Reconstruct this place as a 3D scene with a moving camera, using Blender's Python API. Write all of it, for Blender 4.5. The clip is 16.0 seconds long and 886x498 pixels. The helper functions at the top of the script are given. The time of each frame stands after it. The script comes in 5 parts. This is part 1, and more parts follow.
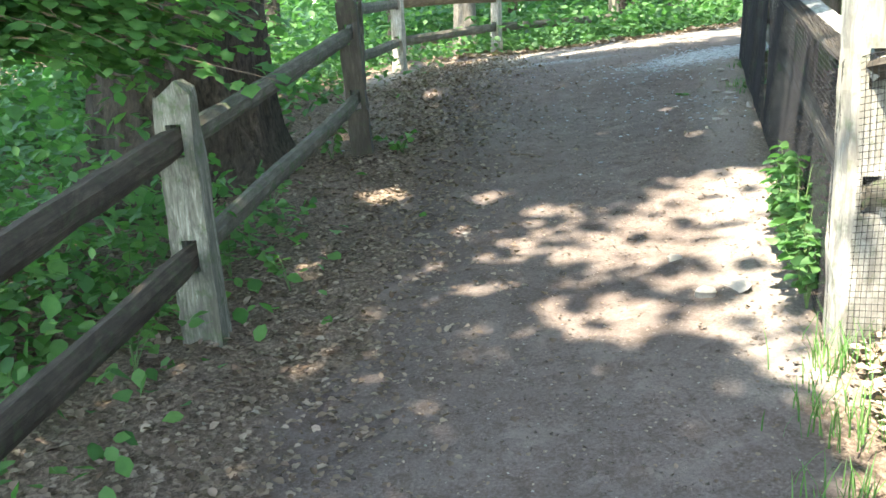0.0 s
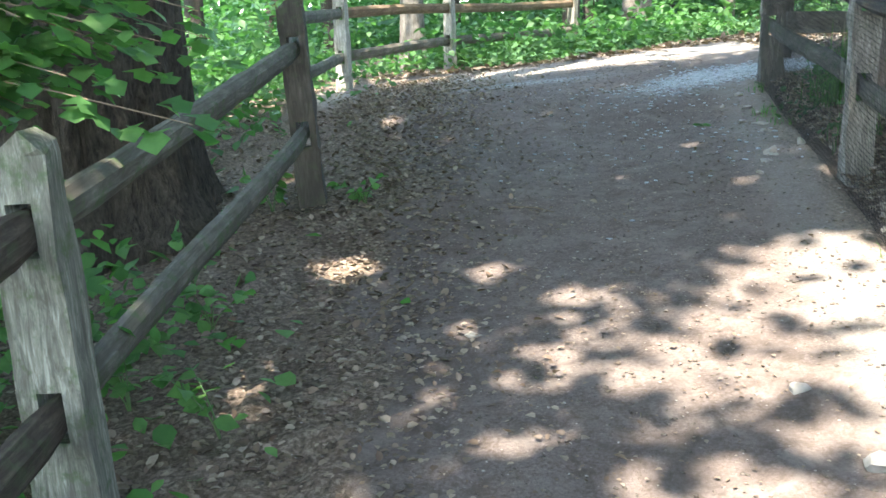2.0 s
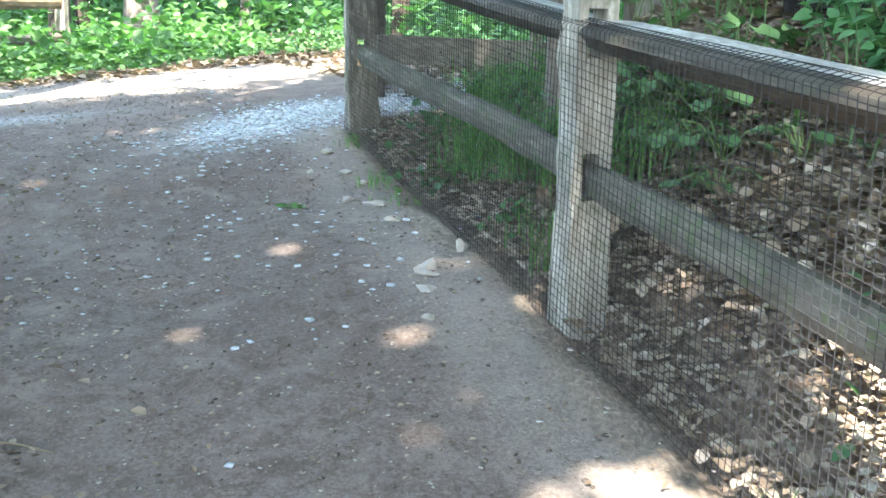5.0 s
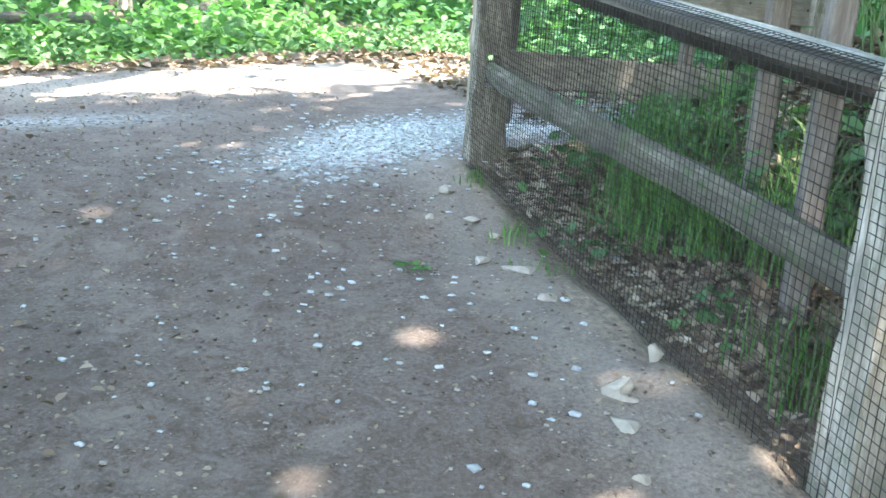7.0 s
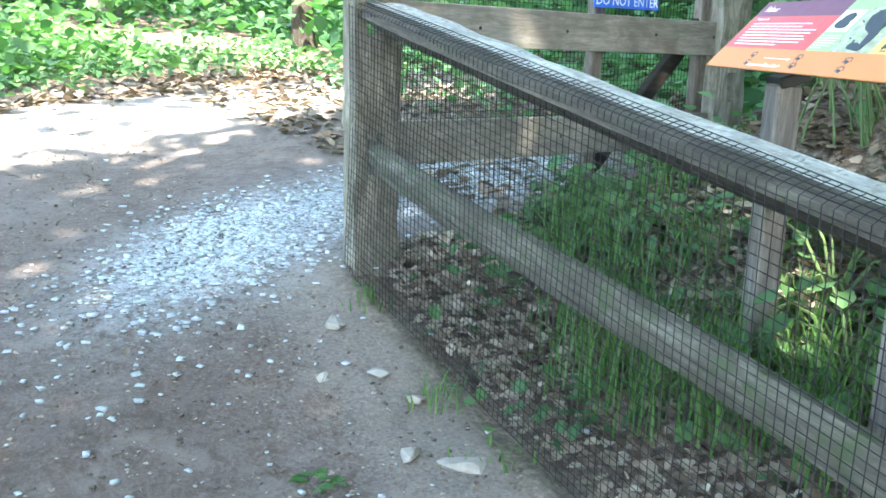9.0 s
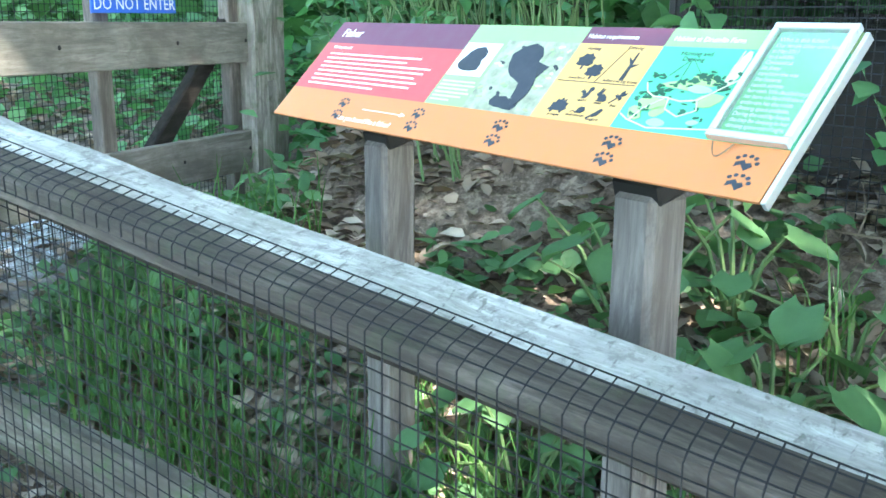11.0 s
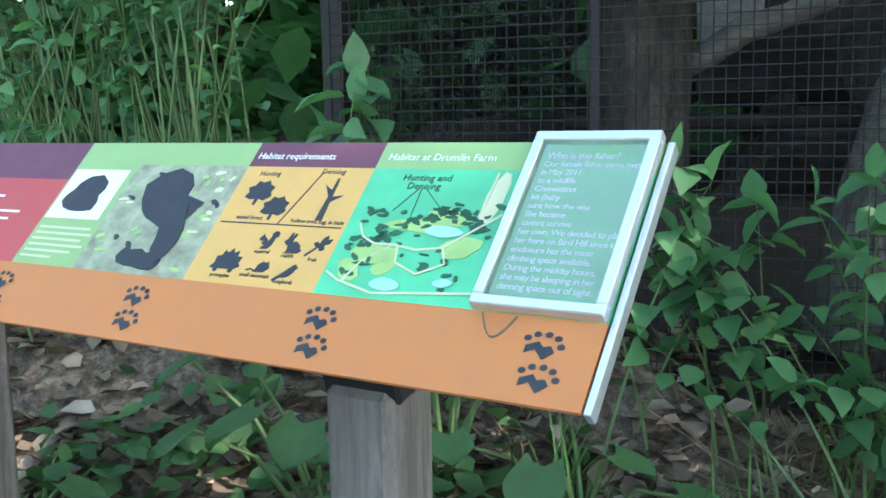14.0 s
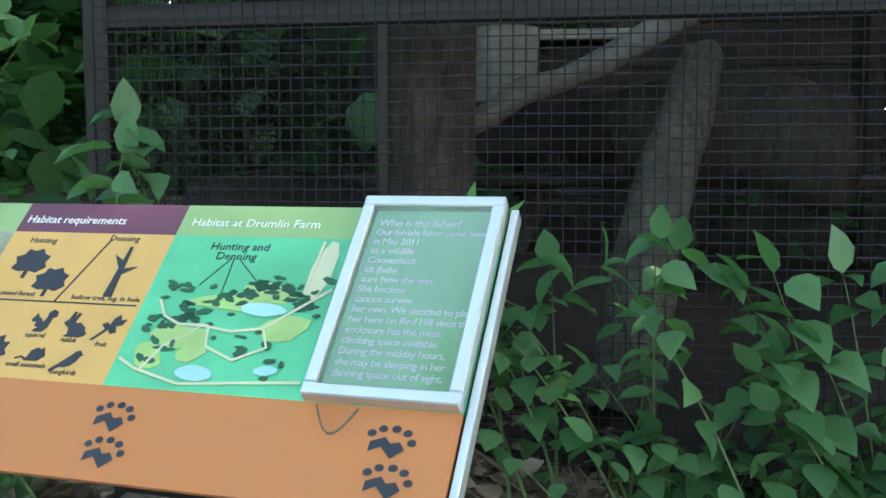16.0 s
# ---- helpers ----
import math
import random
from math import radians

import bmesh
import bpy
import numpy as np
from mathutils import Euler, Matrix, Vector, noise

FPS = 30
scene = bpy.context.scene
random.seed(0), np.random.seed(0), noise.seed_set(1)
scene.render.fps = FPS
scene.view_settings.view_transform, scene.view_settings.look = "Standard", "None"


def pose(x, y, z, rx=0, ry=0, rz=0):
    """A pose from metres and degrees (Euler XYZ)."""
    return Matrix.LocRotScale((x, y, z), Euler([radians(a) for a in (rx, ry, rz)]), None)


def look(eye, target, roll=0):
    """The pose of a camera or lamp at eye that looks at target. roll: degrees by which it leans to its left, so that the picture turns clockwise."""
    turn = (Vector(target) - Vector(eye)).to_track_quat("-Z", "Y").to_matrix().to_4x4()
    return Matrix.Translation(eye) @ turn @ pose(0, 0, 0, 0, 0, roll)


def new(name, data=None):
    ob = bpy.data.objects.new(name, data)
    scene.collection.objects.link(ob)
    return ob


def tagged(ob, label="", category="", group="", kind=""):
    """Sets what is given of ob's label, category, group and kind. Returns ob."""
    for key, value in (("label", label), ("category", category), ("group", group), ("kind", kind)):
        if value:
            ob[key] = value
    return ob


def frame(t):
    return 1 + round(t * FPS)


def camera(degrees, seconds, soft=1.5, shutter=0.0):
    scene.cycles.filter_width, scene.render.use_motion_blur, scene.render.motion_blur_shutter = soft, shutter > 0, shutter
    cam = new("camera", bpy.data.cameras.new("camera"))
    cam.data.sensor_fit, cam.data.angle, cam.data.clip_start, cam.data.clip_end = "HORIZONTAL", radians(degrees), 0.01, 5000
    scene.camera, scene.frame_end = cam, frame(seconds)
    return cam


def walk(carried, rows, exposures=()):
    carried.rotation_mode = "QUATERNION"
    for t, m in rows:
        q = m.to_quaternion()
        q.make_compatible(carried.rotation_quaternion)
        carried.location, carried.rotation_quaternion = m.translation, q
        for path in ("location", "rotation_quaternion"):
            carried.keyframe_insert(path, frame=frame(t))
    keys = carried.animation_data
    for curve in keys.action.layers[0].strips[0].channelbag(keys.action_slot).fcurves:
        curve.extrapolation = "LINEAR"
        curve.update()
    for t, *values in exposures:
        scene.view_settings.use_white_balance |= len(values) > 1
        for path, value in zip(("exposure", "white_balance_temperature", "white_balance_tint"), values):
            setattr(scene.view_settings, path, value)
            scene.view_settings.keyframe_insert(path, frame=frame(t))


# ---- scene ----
cam = camera(50.0, 16.0, 1.6, 0.0)
PATH = [
    (0, (-1.214, -6.791, 0.63), (-1.508, -4.859, 0.204), -1.5),
    (0.5, (-1.327, -6.363, 0.63), (-1.585, -4.416, 0.248), -0.9),
    (1, (-1.473, -5.975, 0.658), (-1.724, -4.022, 0.306), -0.2),
    (1.5, (-1.68, -5.595, 0.702), (-1.881, -3.638, 0.347), -0.2),
    (2, (-1.726, -5.152, 0.672), (-1.873, -3.199, 0.267), -1.1),
    (2.5, (-1.756, -4.732, 0.739), (-1.827, -2.771, 0.352), -0.4),
    (3, (-1.874, -4.244, 0.765), (-1.776, -2.276, 0.422), -0.4),
    (3.5, (-1.888, -3.827, 0.718), (-1.478, -1.897, 0.391), -0.6),
    (3.7, (-1.756, -3.541, 0.696), (-1.181, -1.643, 0.433), 0.9),
    (5.8, (-1.566, -2.095, 0.863), (-0.685, -0.36, 0.403), 2.7),
    (6, (-1.601, -1.976, 0.84), (-0.73, -0.233, 0.386), 4.1),
    (6.5, (-1.657, -1.64, 0.97), (-0.849, 0.143, 0.557), 2.6),
    (7, (-1.613, -1.406, 0.916), (-0.845, 0.394, 0.507), 4.7),
    (7.5, (-1.493, -1.093, 1.086), (-0.48, 0.581, 0.671), 3.5),
    (8, (-1.496, -0.813, 1.122), (-0.522, 0.868, 0.647), 3.2),
    (8.2, (-1.505, -0.687, 1.183), (-0.531, 0.993, 0.706), 2.5),
    (10.3, (-1.030, 0.160, 1.385), (0.487, 1.372, 0.920), -0.8),
    (10.5, (-0.979, 0.238, 1.421), (0.616, 1.325, 0.897), -1.6),
    (11, (-0.798, 0.38, 1.417), (0.919, 1.286, 0.937), 0.3),
    (11.5, (-0.657, 0.488, 1.407), (1.176, 1.188, 1.019), 0.8),
    (12, (-0.6, 0.573, 1.392), (1.353, 0.916, 1.127), 1.6),
    (12.5, (-0.59, 0.546, 1.401), (1.388, 0.706, 1.152), 2.4),
    (13, (-0.6, 0.568, 1.39), (1.375, 0.749, 1.128), 2.3),
    (13.5, (-0.551, 0.6, 1.392), (1.4, 0.851, 1.03), 2.7),
    (14, (-0.383, 0.574, 1.422), (1.587, 0.779, 1.149), -1.0),
    (14.5, (-0.303, 0.607, 1.428), (1.689, 0.479, 1.306), 1.5),
    (15, (-0.296, 0.634, 1.43), (1.684, 0.377, 1.305), 0.4),
    (15.5, (-0.296, 0.629, 1.432), (1.676, 0.334, 1.273), -1.0),
    (16, (-0.296, 0.626, 1.43), (1.676, 0.334, 1.262), 0.0),
]
EXPOSURES = [(0.0, 3.45, 7300, 5), (2.0, 3.42, 6900, 7), (3.7, 3.9, 7000, 8), (5.8, 4.22, 7000, 9), (8.2, 4.22, 7000, 9), (10.3, 4.45, 6600, 4), (11.2, 4.32, 6600, 4), (12.2, 3.58, 6600, 7), (12.7, 3.55, 6600, 7), (13.5, 3.88, 6600, 8), (14.5, 3.24, 7100, 9), (16.0, 3.27, 7400, 10)]
walk(cam, [(t, look(eye, aim, roll)) for t, eye, aim, roll in PATH], EXPOSURES)

# ---- light ----
SUN_AZ, SUN_EL = radians(200), radians(58)          # compass bearing of the sun (from +y, clockwise) and height
SUN_DIR = Vector((math.sin(SUN_AZ) * math.cos(SUN_EL), math.cos(SUN_AZ) * math.cos(SUN_EL), math.sin(SUN_EL)))
world = bpy.data.worlds.new("sky")
scene.world = world
world.use_nodes = True
wn = world.node_tree.nodes
sky = wn.new("ShaderNodeTexSky")
sky.sky_type, sky.sun_disc, sky.sun_elevation, sky.sun_rotation = "NISHITA", False, SUN_EL, SUN_AZ
world.node_tree.links.new(sky.outputs[0], wn["Background"].inputs[0])
wn["Background"].inputs[1].default_value = 0.15
sun = new("sun", bpy.data.lights.new("sun", "SUN"))
sun.data.energy, sun.data.angle, sun.data.color = 3.05, radians(0.53), (1.0, 0.96, 0.90)
sun.matrix_world = look(SUN_DIR * 40, (0, 0, 0))

# ---- materials ----


class Nodes:
    """A small writer for node materials."""

    def __init__(self, name):
        self.mat = bpy.data.materials.new(name)
        self.mat.use_nodes = True
        self.tree = self.mat.node_tree
        self.bsdf = self.tree.nodes["Principled BSDF"]
        self.out = self.tree.nodes["Material Output"]
        self.coord = None

    def add(self, kind, **values):
        node = self.tree.nodes.new(kind)
        for key, value in values.items():
            node.inputs[key].default_value = value
        return node

    def link(self, a, b):
        self.tree.links.new(a, b)

    def place(self, scale=(1, 1, 1)):
        c = self.tree.nodes.new("ShaderNodeTexCoord")
        m = self.add("ShaderNodeMapping", Scale=scale)
        self.link(c.outputs["Object"], m.inputs["Vector"])
        return m.outputs[0]

    def noise(self, scale, detail=4.0, rough=0.6, stretch=(1, 1, 1), distort=0.0):
        n = self.add("ShaderNodeTexNoise", Scale=scale, Detail=detail, Roughness=rough, Distortion=distort)
        self.link(self.place(stretch), n.inputs["Vector"])
        return n.outputs["Fac"]

    def ramp(self, fac, *stops):
        r = self.tree.nodes.new("ShaderNodeValToRGB")
        e = r.color_ramp.elements
        while len(e) < len(stops):
            e.new(0.5)
        for el, (pos, col) in zip(e, stops):
            el.position, el.color = pos, (*col, 1) if len(col) == 3 else col
        self.link(fac, r.inputs[0])
        return r.outputs[0]

    def mix(self, fac, a, b, blend="MIX"):
        m = self.tree.nodes.new("ShaderNodeMix")
        m.data_type, m.blend_type = "RGBA", blend
        for value, sock in ((fac, m.inputs[0]), (a, m.inputs[6]), (b, m.inputs[7])):
            if hasattr(value, "is_linked"):
                self.link(value, sock)
            else:
                sock.default_value = value if sock == m.inputs[0] else (*value, 1)
        return m.outputs[2]

    def bump(self, height, strength=0.3, distance=0.01):
        b = self.add("ShaderNodeBump", Strength=strength, Distance=distance)
        self.link(height, b.inputs["Height"])
        self.link(b.outputs[0], self.bsdf.inputs["Normal"])

    def done(self, colour, rough=0.8, metal=0.0, spec=0.3):
        if hasattr(colour, "is_linked"):
            self.link(colour, self.bsdf.inputs["Base Color"])
        else:
            self.bsdf.inputs["Base Color"].default_value = (*colour, 1)
        self.bsdf.inputs["Roughness"].default_value = rough
        self.bsdf.inputs["Metallic"].default_value = metal
        self.bsdf.inputs["Specular IOR Level"].default_value = spec
        return self.mat


def wood(name, dark, mid, light, axis=2, moss=0.0, scale=1.0, rough=0.85, speck=0.0):
    """Weathered timber with its grain along one axis."""
    n = Nodes(name)
    stretch = [1, 1, 1]
    stretch[axis] = 0.09
    grain = n.noise(48 * scale, 7, 0.72, stretch, 0.9)
    blotch = n.noise(6 * scale, 4, 0.6, (1, 1, 1) if axis != 2 else (1, 1, 0.35))
    col = n.ramp(grain, (0.3, dark), (0.52, mid), (0.72, light))
    col = n.mix(n.ramp(blotch, (0.42, (0, 0, 0)), (0.68, (0.75, 0.75, 0.75))), col, tuple(0.45 * c for c in mid))
    streak = n.noise(17 * scale, 7, 0.75, [1 if s == 1 else 0.22 for s in stretch], 1.2)
    col = n.mix(n.ramp(streak, (0.47, (0, 0, 0)), (0.60, (0.7, 0.7, 0.7))), col, tuple(0.55 * d + 0.2 * c for d, c in zip(dark, mid)))
    if moss:
        spot = n.noise(14, 5, 0.7)
        col = n.mix(n.ramp(spot, (0.52, (0, 0, 0)), (0.66, (moss, moss, moss))), col, (0.07, 0.10, 0.045))
    if speck:
        blot = n.noise(38, 6, 0.8)
        col = n.mix(n.ramp(blot, (0.50, (0, 0, 0)), (0.60, (speck, speck, speck))), col, tuple(0.42 * x for x in mid))
        crack = n.noise(26, 3, 0.6, [1 if s == 1 else 2.6 for s in stretch], 0.4)
        col = n.mix(n.ramp(crack, (0.60, (0, 0, 0)), (0.68, (speck, speck, speck))), col, tuple(0.5 * x for x in dark))
    n.bump(grain, 0.55, 0.006)
    return n.done(col, rough, 0, 0.2)


def foliage(name, a, b, c, translucent=0.35, rough=0.5):
    """Leaves whose hue changes from leaf to leaf and that let some light through."""
    n = Nodes(name)
    geo = n.tree.nodes.new("ShaderNodeNewGeometry")
    col = n.ramp(geo.outputs["Random Per Island"], (0.0, a), (0.5, b), (1.0, c))
    patch = n.noise(25, 3, 0.6)
    col = n.mix(n.ramp(patch, (0.35, (0, 0, 0)), (0.75, (0.35, 0.35, 0.35))), col, tuple(0.6 * x for x in a))
    mat_ = n.done(col, rough, 0, 0.35)
    t = n.add("ShaderNodeBsdfTranslucent")
    n.link(n.mix(1.0, col, (1.0, 1.35, 0.72), "MULTIPLY"), t.inputs[0])
    m = n.add("ShaderNodeMixShader")
    m.inputs[0].default_value = translucent
    n.link(n.bsdf.outputs[0], m.inputs[1])
    n.link(t.outputs[0], m.inputs[2])
    n.link(m.outputs[0], n.out.inputs[0])
    return mat_


def paint(name, col, var=0.12, rough=0.6, scale=30, spec=0.25):
    """A printed or painted face with faint fading."""
    n = Nodes(name)
    k = n.noise(scale, 4, 0.6)
    c = n.mix(n.ramp(k, (0.35, (0, 0, 0)), (0.7, (1, 1, 1))), col, tuple(min(1, x * (1 - var) + 0.02) for x in col))
    return n.done(c, rough, 0, spec)


def bark(name, dark, light, scale=1.0):
    n = Nodes(name)
    ridges = n.noise(13 * scale, 8, 0.72, (1, 1, 0.22), 1.6)
    plates = n.noise(30 * scale, 5, 0.7, (1, 1, 0.45), 0.6)
    fine = n.noise(90 * scale, 4, 0.6, (1, 1, 0.6))
    col = n.ramp(n.mix(0.45, ridges, plates), (0.40, dark), (0.52, tuple(0.5 * (a + b) for a, b in zip(dark, light))), (0.62, light))
    col = n.mix(n.ramp(fine, (0.42, (0, 0, 0)), (0.66, (0.6, 0.6, 0.6))), col, tuple(0.55 * x for x in light))
    n.bump(n.mix(0.5, ridges, plates), 1.0, 0.06)
    return n.done(col, 0.92, 0, 0.12)


def ground_mat():
    """Trodden earth on the path, leaf mould off it, pale grit by the gate; the sheet's own layers say where."""
    n = Nodes("earth")
    a = n.tree.nodes.new("ShaderNodeVertexColor")
    a.layer_name = "cover"
    s = n.tree.nodes.new("ShaderNodeSeparateColor")
    n.link(a.outputs[0], s.inputs[0])
    big, mid, fine = n.noise(1.3, 5, 0.6), n.noise(9, 5, 0.65), n.noise(75, 4, 0.7)
    earth = n.ramp(fine, (0.34, (0.078, 0.059, 0.051)), (0.52, (0.134, 0.106, 0.094)), (0.70, (0.205, 0.167, 0.149)))
    earth = n.mix(n.ramp(mid, (0.4, (0, 0, 0)), (0.72, (0.75, 0.75, 0.75))), earth, (0.160, 0.130, 0.117))
    earth = n.mix(n.ramp(big, (0.45, (0, 0, 0)), (0.7, (0.55, 0.55, 0.55))), earth, (0.086, 0.066, 0.058))
    earth = n.mix(n.ramp(n.noise(13, 6, 0.7, (1, 1, 1), 0.8), (0.50, (0, 0, 0)), (0.62, (0.65, 0.65, 0.65))), earth, (0.072, 0.055, 0.046))
    earth = n.mix(n.ramp(n.noise(4.5, 6, 0.75, (1, 1, 1), 0.5), (0.52, (0, 0, 0)), (0.66, (0.6, 0.6, 0.6))), earth, (0.205, 0.168, 0.150))
    earth = n.mix(n.ramp(n.noise(48, 3, 0.6), (0.66, (0, 0, 0)), (0.74, (0.5, 0.5, 0.5))), earth, (0.28, 0.25, 0.23))
    mould = n.ramp(n.noise(38, 5, 0.75), (0.32, (0.04, 0.031, 0.025)), (0.5, (0.13, 0.097, 0.074)), (0.68, (0.28, 0.22, 0.175)))
    grit = n.ramp(n.noise(110, 3, 0.8), (0.35, (0.22, 0.24, 0.26)), (0.6, (0.58, 0.63, 0.67)))
    edge = n.tree.nodes.new("ShaderNodeMath")
    edge.operation = "ADD"
    n.link(s.outputs[0], edge.inputs[0])
    w = n.ramp(mid, (0.0, (0, 0, 0)), (1.0, (0.5, 0.5, 0.5)))
    n.link(w, edge.inputs[1])
    col = n.mix(n.ramp(edge.outputs[0], (0.62, (0, 0, 0)), (0.86, (1, 1, 1))), mould, earth)
    sand_sun = n.ramp(fine, (0.3, (0.20, 0.175, 0.155)), (0.7, (0.36, 0.325, 0.29)))
    col = n.mix(s.outputs[2], col, sand_sun)
    gm = n.tree.nodes.new("ShaderNodeMath")
    gm.operation = "MULTIPLY"
    n.link(s.outputs[1], gm.inputs[0])
    n.link(n.ramp(n.noise(24, 5, 0.8), (0.38, (0, 0, 0)), (0.56, (1, 1, 1))), gm.inputs[1])
    col = n.mix(gm.outputs[0], col, grit)
    h = n.mix(0.5, fine, mid)
    n.bump(h, 0.6, 0.018)
    return n.done(col, 0.95, 0, 0.12)


M_EARTH = ground_mat()
M_RAIL = wood("weathered_rail", (0.075, 0.064, 0.05), (0.15, 0.135, 0.11), (0.25, 0.235, 0.20), 0, 0.9)
# darker copy of the rail timber; its shade is in the colour
M_RAIL_SHADED = wood("shaded_brown_rail", (0.038, 0.029, 0.022), (0.078, 0.061, 0.047), (0.14, 0.115, 0.09), 0, 0.4)
M_RAIL_BROWN = wood("brown_rail", (0.10, 0.065, 0.04), (0.20, 0.14, 0.09), (0.30, 0.22, 0.15), 0, 0.3)
M_POST = wood("weathered_post", (0.10, 0.085, 0.066), (0.24, 0.215, 0.175), (0.42, 0.39, 0.33), 2, 0.5)
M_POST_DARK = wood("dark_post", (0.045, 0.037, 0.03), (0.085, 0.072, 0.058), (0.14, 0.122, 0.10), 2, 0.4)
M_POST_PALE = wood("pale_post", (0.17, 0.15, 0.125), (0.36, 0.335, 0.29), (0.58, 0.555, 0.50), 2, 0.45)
M_POST_LICHEN = wood("lichened_post", (0.07, 0.066, 0.05), (0.20, 0.19, 0.15), (0.43, 0.42, 0.35), 2, 0.85, 1.25)
M_BOARD = wood("grey_board", (0.15, 0.135, 0.115), (0.25, 0.23, 0.20), (0.34, 0.32, 0.285), 0, 0.0)
M_SIGNPOST = wood("sign_post_timber", (0.095, 0.080, 0.068), (0.19, 0.165, 0.145), (0.29, 0.26, 0.235), 2, 0.0)
# near-black timber; the enclosure's inner shade is put into this colour
M_DARK_SHADED = wood("dark_shaded_timber", (0.014, 0.0115, 0.01), (0.028, 0.023, 0.02), (0.05, 0.042, 0.036), 0, 0.0)
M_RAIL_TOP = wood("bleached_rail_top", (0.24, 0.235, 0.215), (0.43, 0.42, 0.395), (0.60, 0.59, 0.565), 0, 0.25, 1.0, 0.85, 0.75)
# brown of the rail's sides, deepened by the shade below the bleached top
M_RAIL_SIDE_SHADE = wood("brown_shaded_rail_sides", (0.04, 0.033, 0.027), (0.085, 0.072, 0.06), (0.15, 0.13, 0.11), 0, 0.2)
M_BARK = bark("oak_bark", (0.03, 0.024, 0.019), (0.145, 0.118, 0.095))
M_BARK_PALE = bark("pale_bark", (0.10, 0.088, 0.075), (0.30, 0.27, 0.235), 1.4)
M_BARK_DARK = bark("far_bark", (0.035, 0.03, 0.025), (0.10, 0.085, 0.07), 1.4)
M_LEAF = foliage("maple_leaf", (0.06, 0.155, 0.05), (0.095, 0.215, 0.065), (0.14, 0.275, 0.085), 0.5)
M_LEAF_SUN = foliage("undergrowth_leaf", (0.05, 0.125, 0.045), (0.08, 0.175, 0.062), (0.115, 0.225, 0.08), 0.45)
M_LEAF_DARK = foliage("wood_leaf", (0.035, 0.10, 0.04), (0.06, 0.145, 0.055), (0.09, 0.19, 0.07), 0.45)
M_SHRUB = foliage("shrub_leaf", (0.062, 0.168, 0.076), (0.097, 0.232, 0.10), (0.145, 0.30, 0.13), 0.38, 0.45)
M_BURDOCK = foliage("broad_leaf", (0.045, 0.115, 0.045), (0.07, 0.155, 0.06), (0.10, 0.195, 0.075), 0.25, 0.65)
M_GRASS = foliage("grass_blade", (0.045, 0.12, 0.03), (0.08, 0.18, 0.045), (0.13, 0.24, 0.07), 0.35)
M_STEM = paint("green_stem", (0.09, 0.15, 0.05), 0.3, 0.6)
M_TWIG = paint("dry_twig", (0.20, 0.15, 0.10), 0.4, 0.85, 60, 0.15)
M_LITTER = foliage("dead_leaf", (0.10, 0.066, 0.047), (0.20, 0.142, 0.105), (0.34, 0.27, 0.215), 0.1, 0.8)
# paler copy of M_LITTER that makes up for missing light behind the mesh
M_LITTER_LIT = foliage("lightened_dry_leaf", (0.16, 0.115, 0.085), (0.32, 0.245, 0.19), (0.52, 0.435, 0.36), 0.1, 0.8)
M_WIRE = Nodes("black_wire").done((0.018, 0.018, 0.02), 0.7, 0.0, 0.15)
M_IRON = Nodes("dark_iron").done((0.03, 0.028, 0.027), 0.55, 0.6, 0.4)
M_ALU = Nodes("brushed_aluminium").done((0.62, 0.65, 0.67), 0.38, 0.75, 0.5)
M_ROCK = paint("pale_stone", (0.33, 0.30, 0.265), 0.35, 0.9, 25, 0.2)
M_CHIP = paint("grey_chip", (0.46, 0.50, 0.53), 0.5, 0.85, 18, 0.25)
M_CRUMB = paint("earth_crumb", (0.15, 0.122, 0.10), 0.5, 0.95, 30, 0.1)
M_SOIL = paint("dark_soil", (0.045, 0.033, 0.026), 0.5, 0.95, 12, 0.1)

# ---- helpers for things ----


def link_mesh(name, verts, faces, material, parent=None, label="", smooth=False):
    me = bpy.data.meshes.new(name)
    me.from_pydata([tuple(v) for v in verts], [], faces)
    me.materials.append(material)
    if smooth:
        me.shade_smooth()
    ob = new(name, me)
    ob.parent = parent
    return tagged(ob, label)


def part(name, bm, material, parent=None, label="", smooth=False):
    me = bpy.data.meshes.new(name)
    bm.to_mesh(me)
    bm.free()
    me.materials.append(material)
    if smooth:
        me.shade_smooth()
    ob = new(name, me)
    ob.parent = parent
    return tagged(ob, label)


def thing(name, at, label, category, group="", kind="", rz=0.0):
    e = new(name)
    e.matrix_world = pose(*at, 0, 0, rz)
    return tagged(e, label, category, group, kind)


HEIGHTS_Y = [-60, -12, -7, -4, -2.05, -1.43, -0.58, 0.5, 1.9, 2.8, 4, 7.2, 9.2, 12, 16, 30, 60, 400]
HEIGHTS_Z = [-3.0, -1.5, -1.08, -0.73, -0.41, -0.32, -0.18, 0.03, 0.18, 0.38, 0.47, 0.62, 0.66, 0.72, 0.90, 1.8, 3.0, 9.0]


def smooth_step(a, b, v):
    k = np.clip((v - a) / (b - a), 0, 1)
    return k * k * (3 - 2 * k)


def fence_x(y):
    """Where the right-hand fence runs at y."""
    return 0.04 + 0.105 * np.maximum(y, 0) + 0.08 * np.minimum(y, 0)


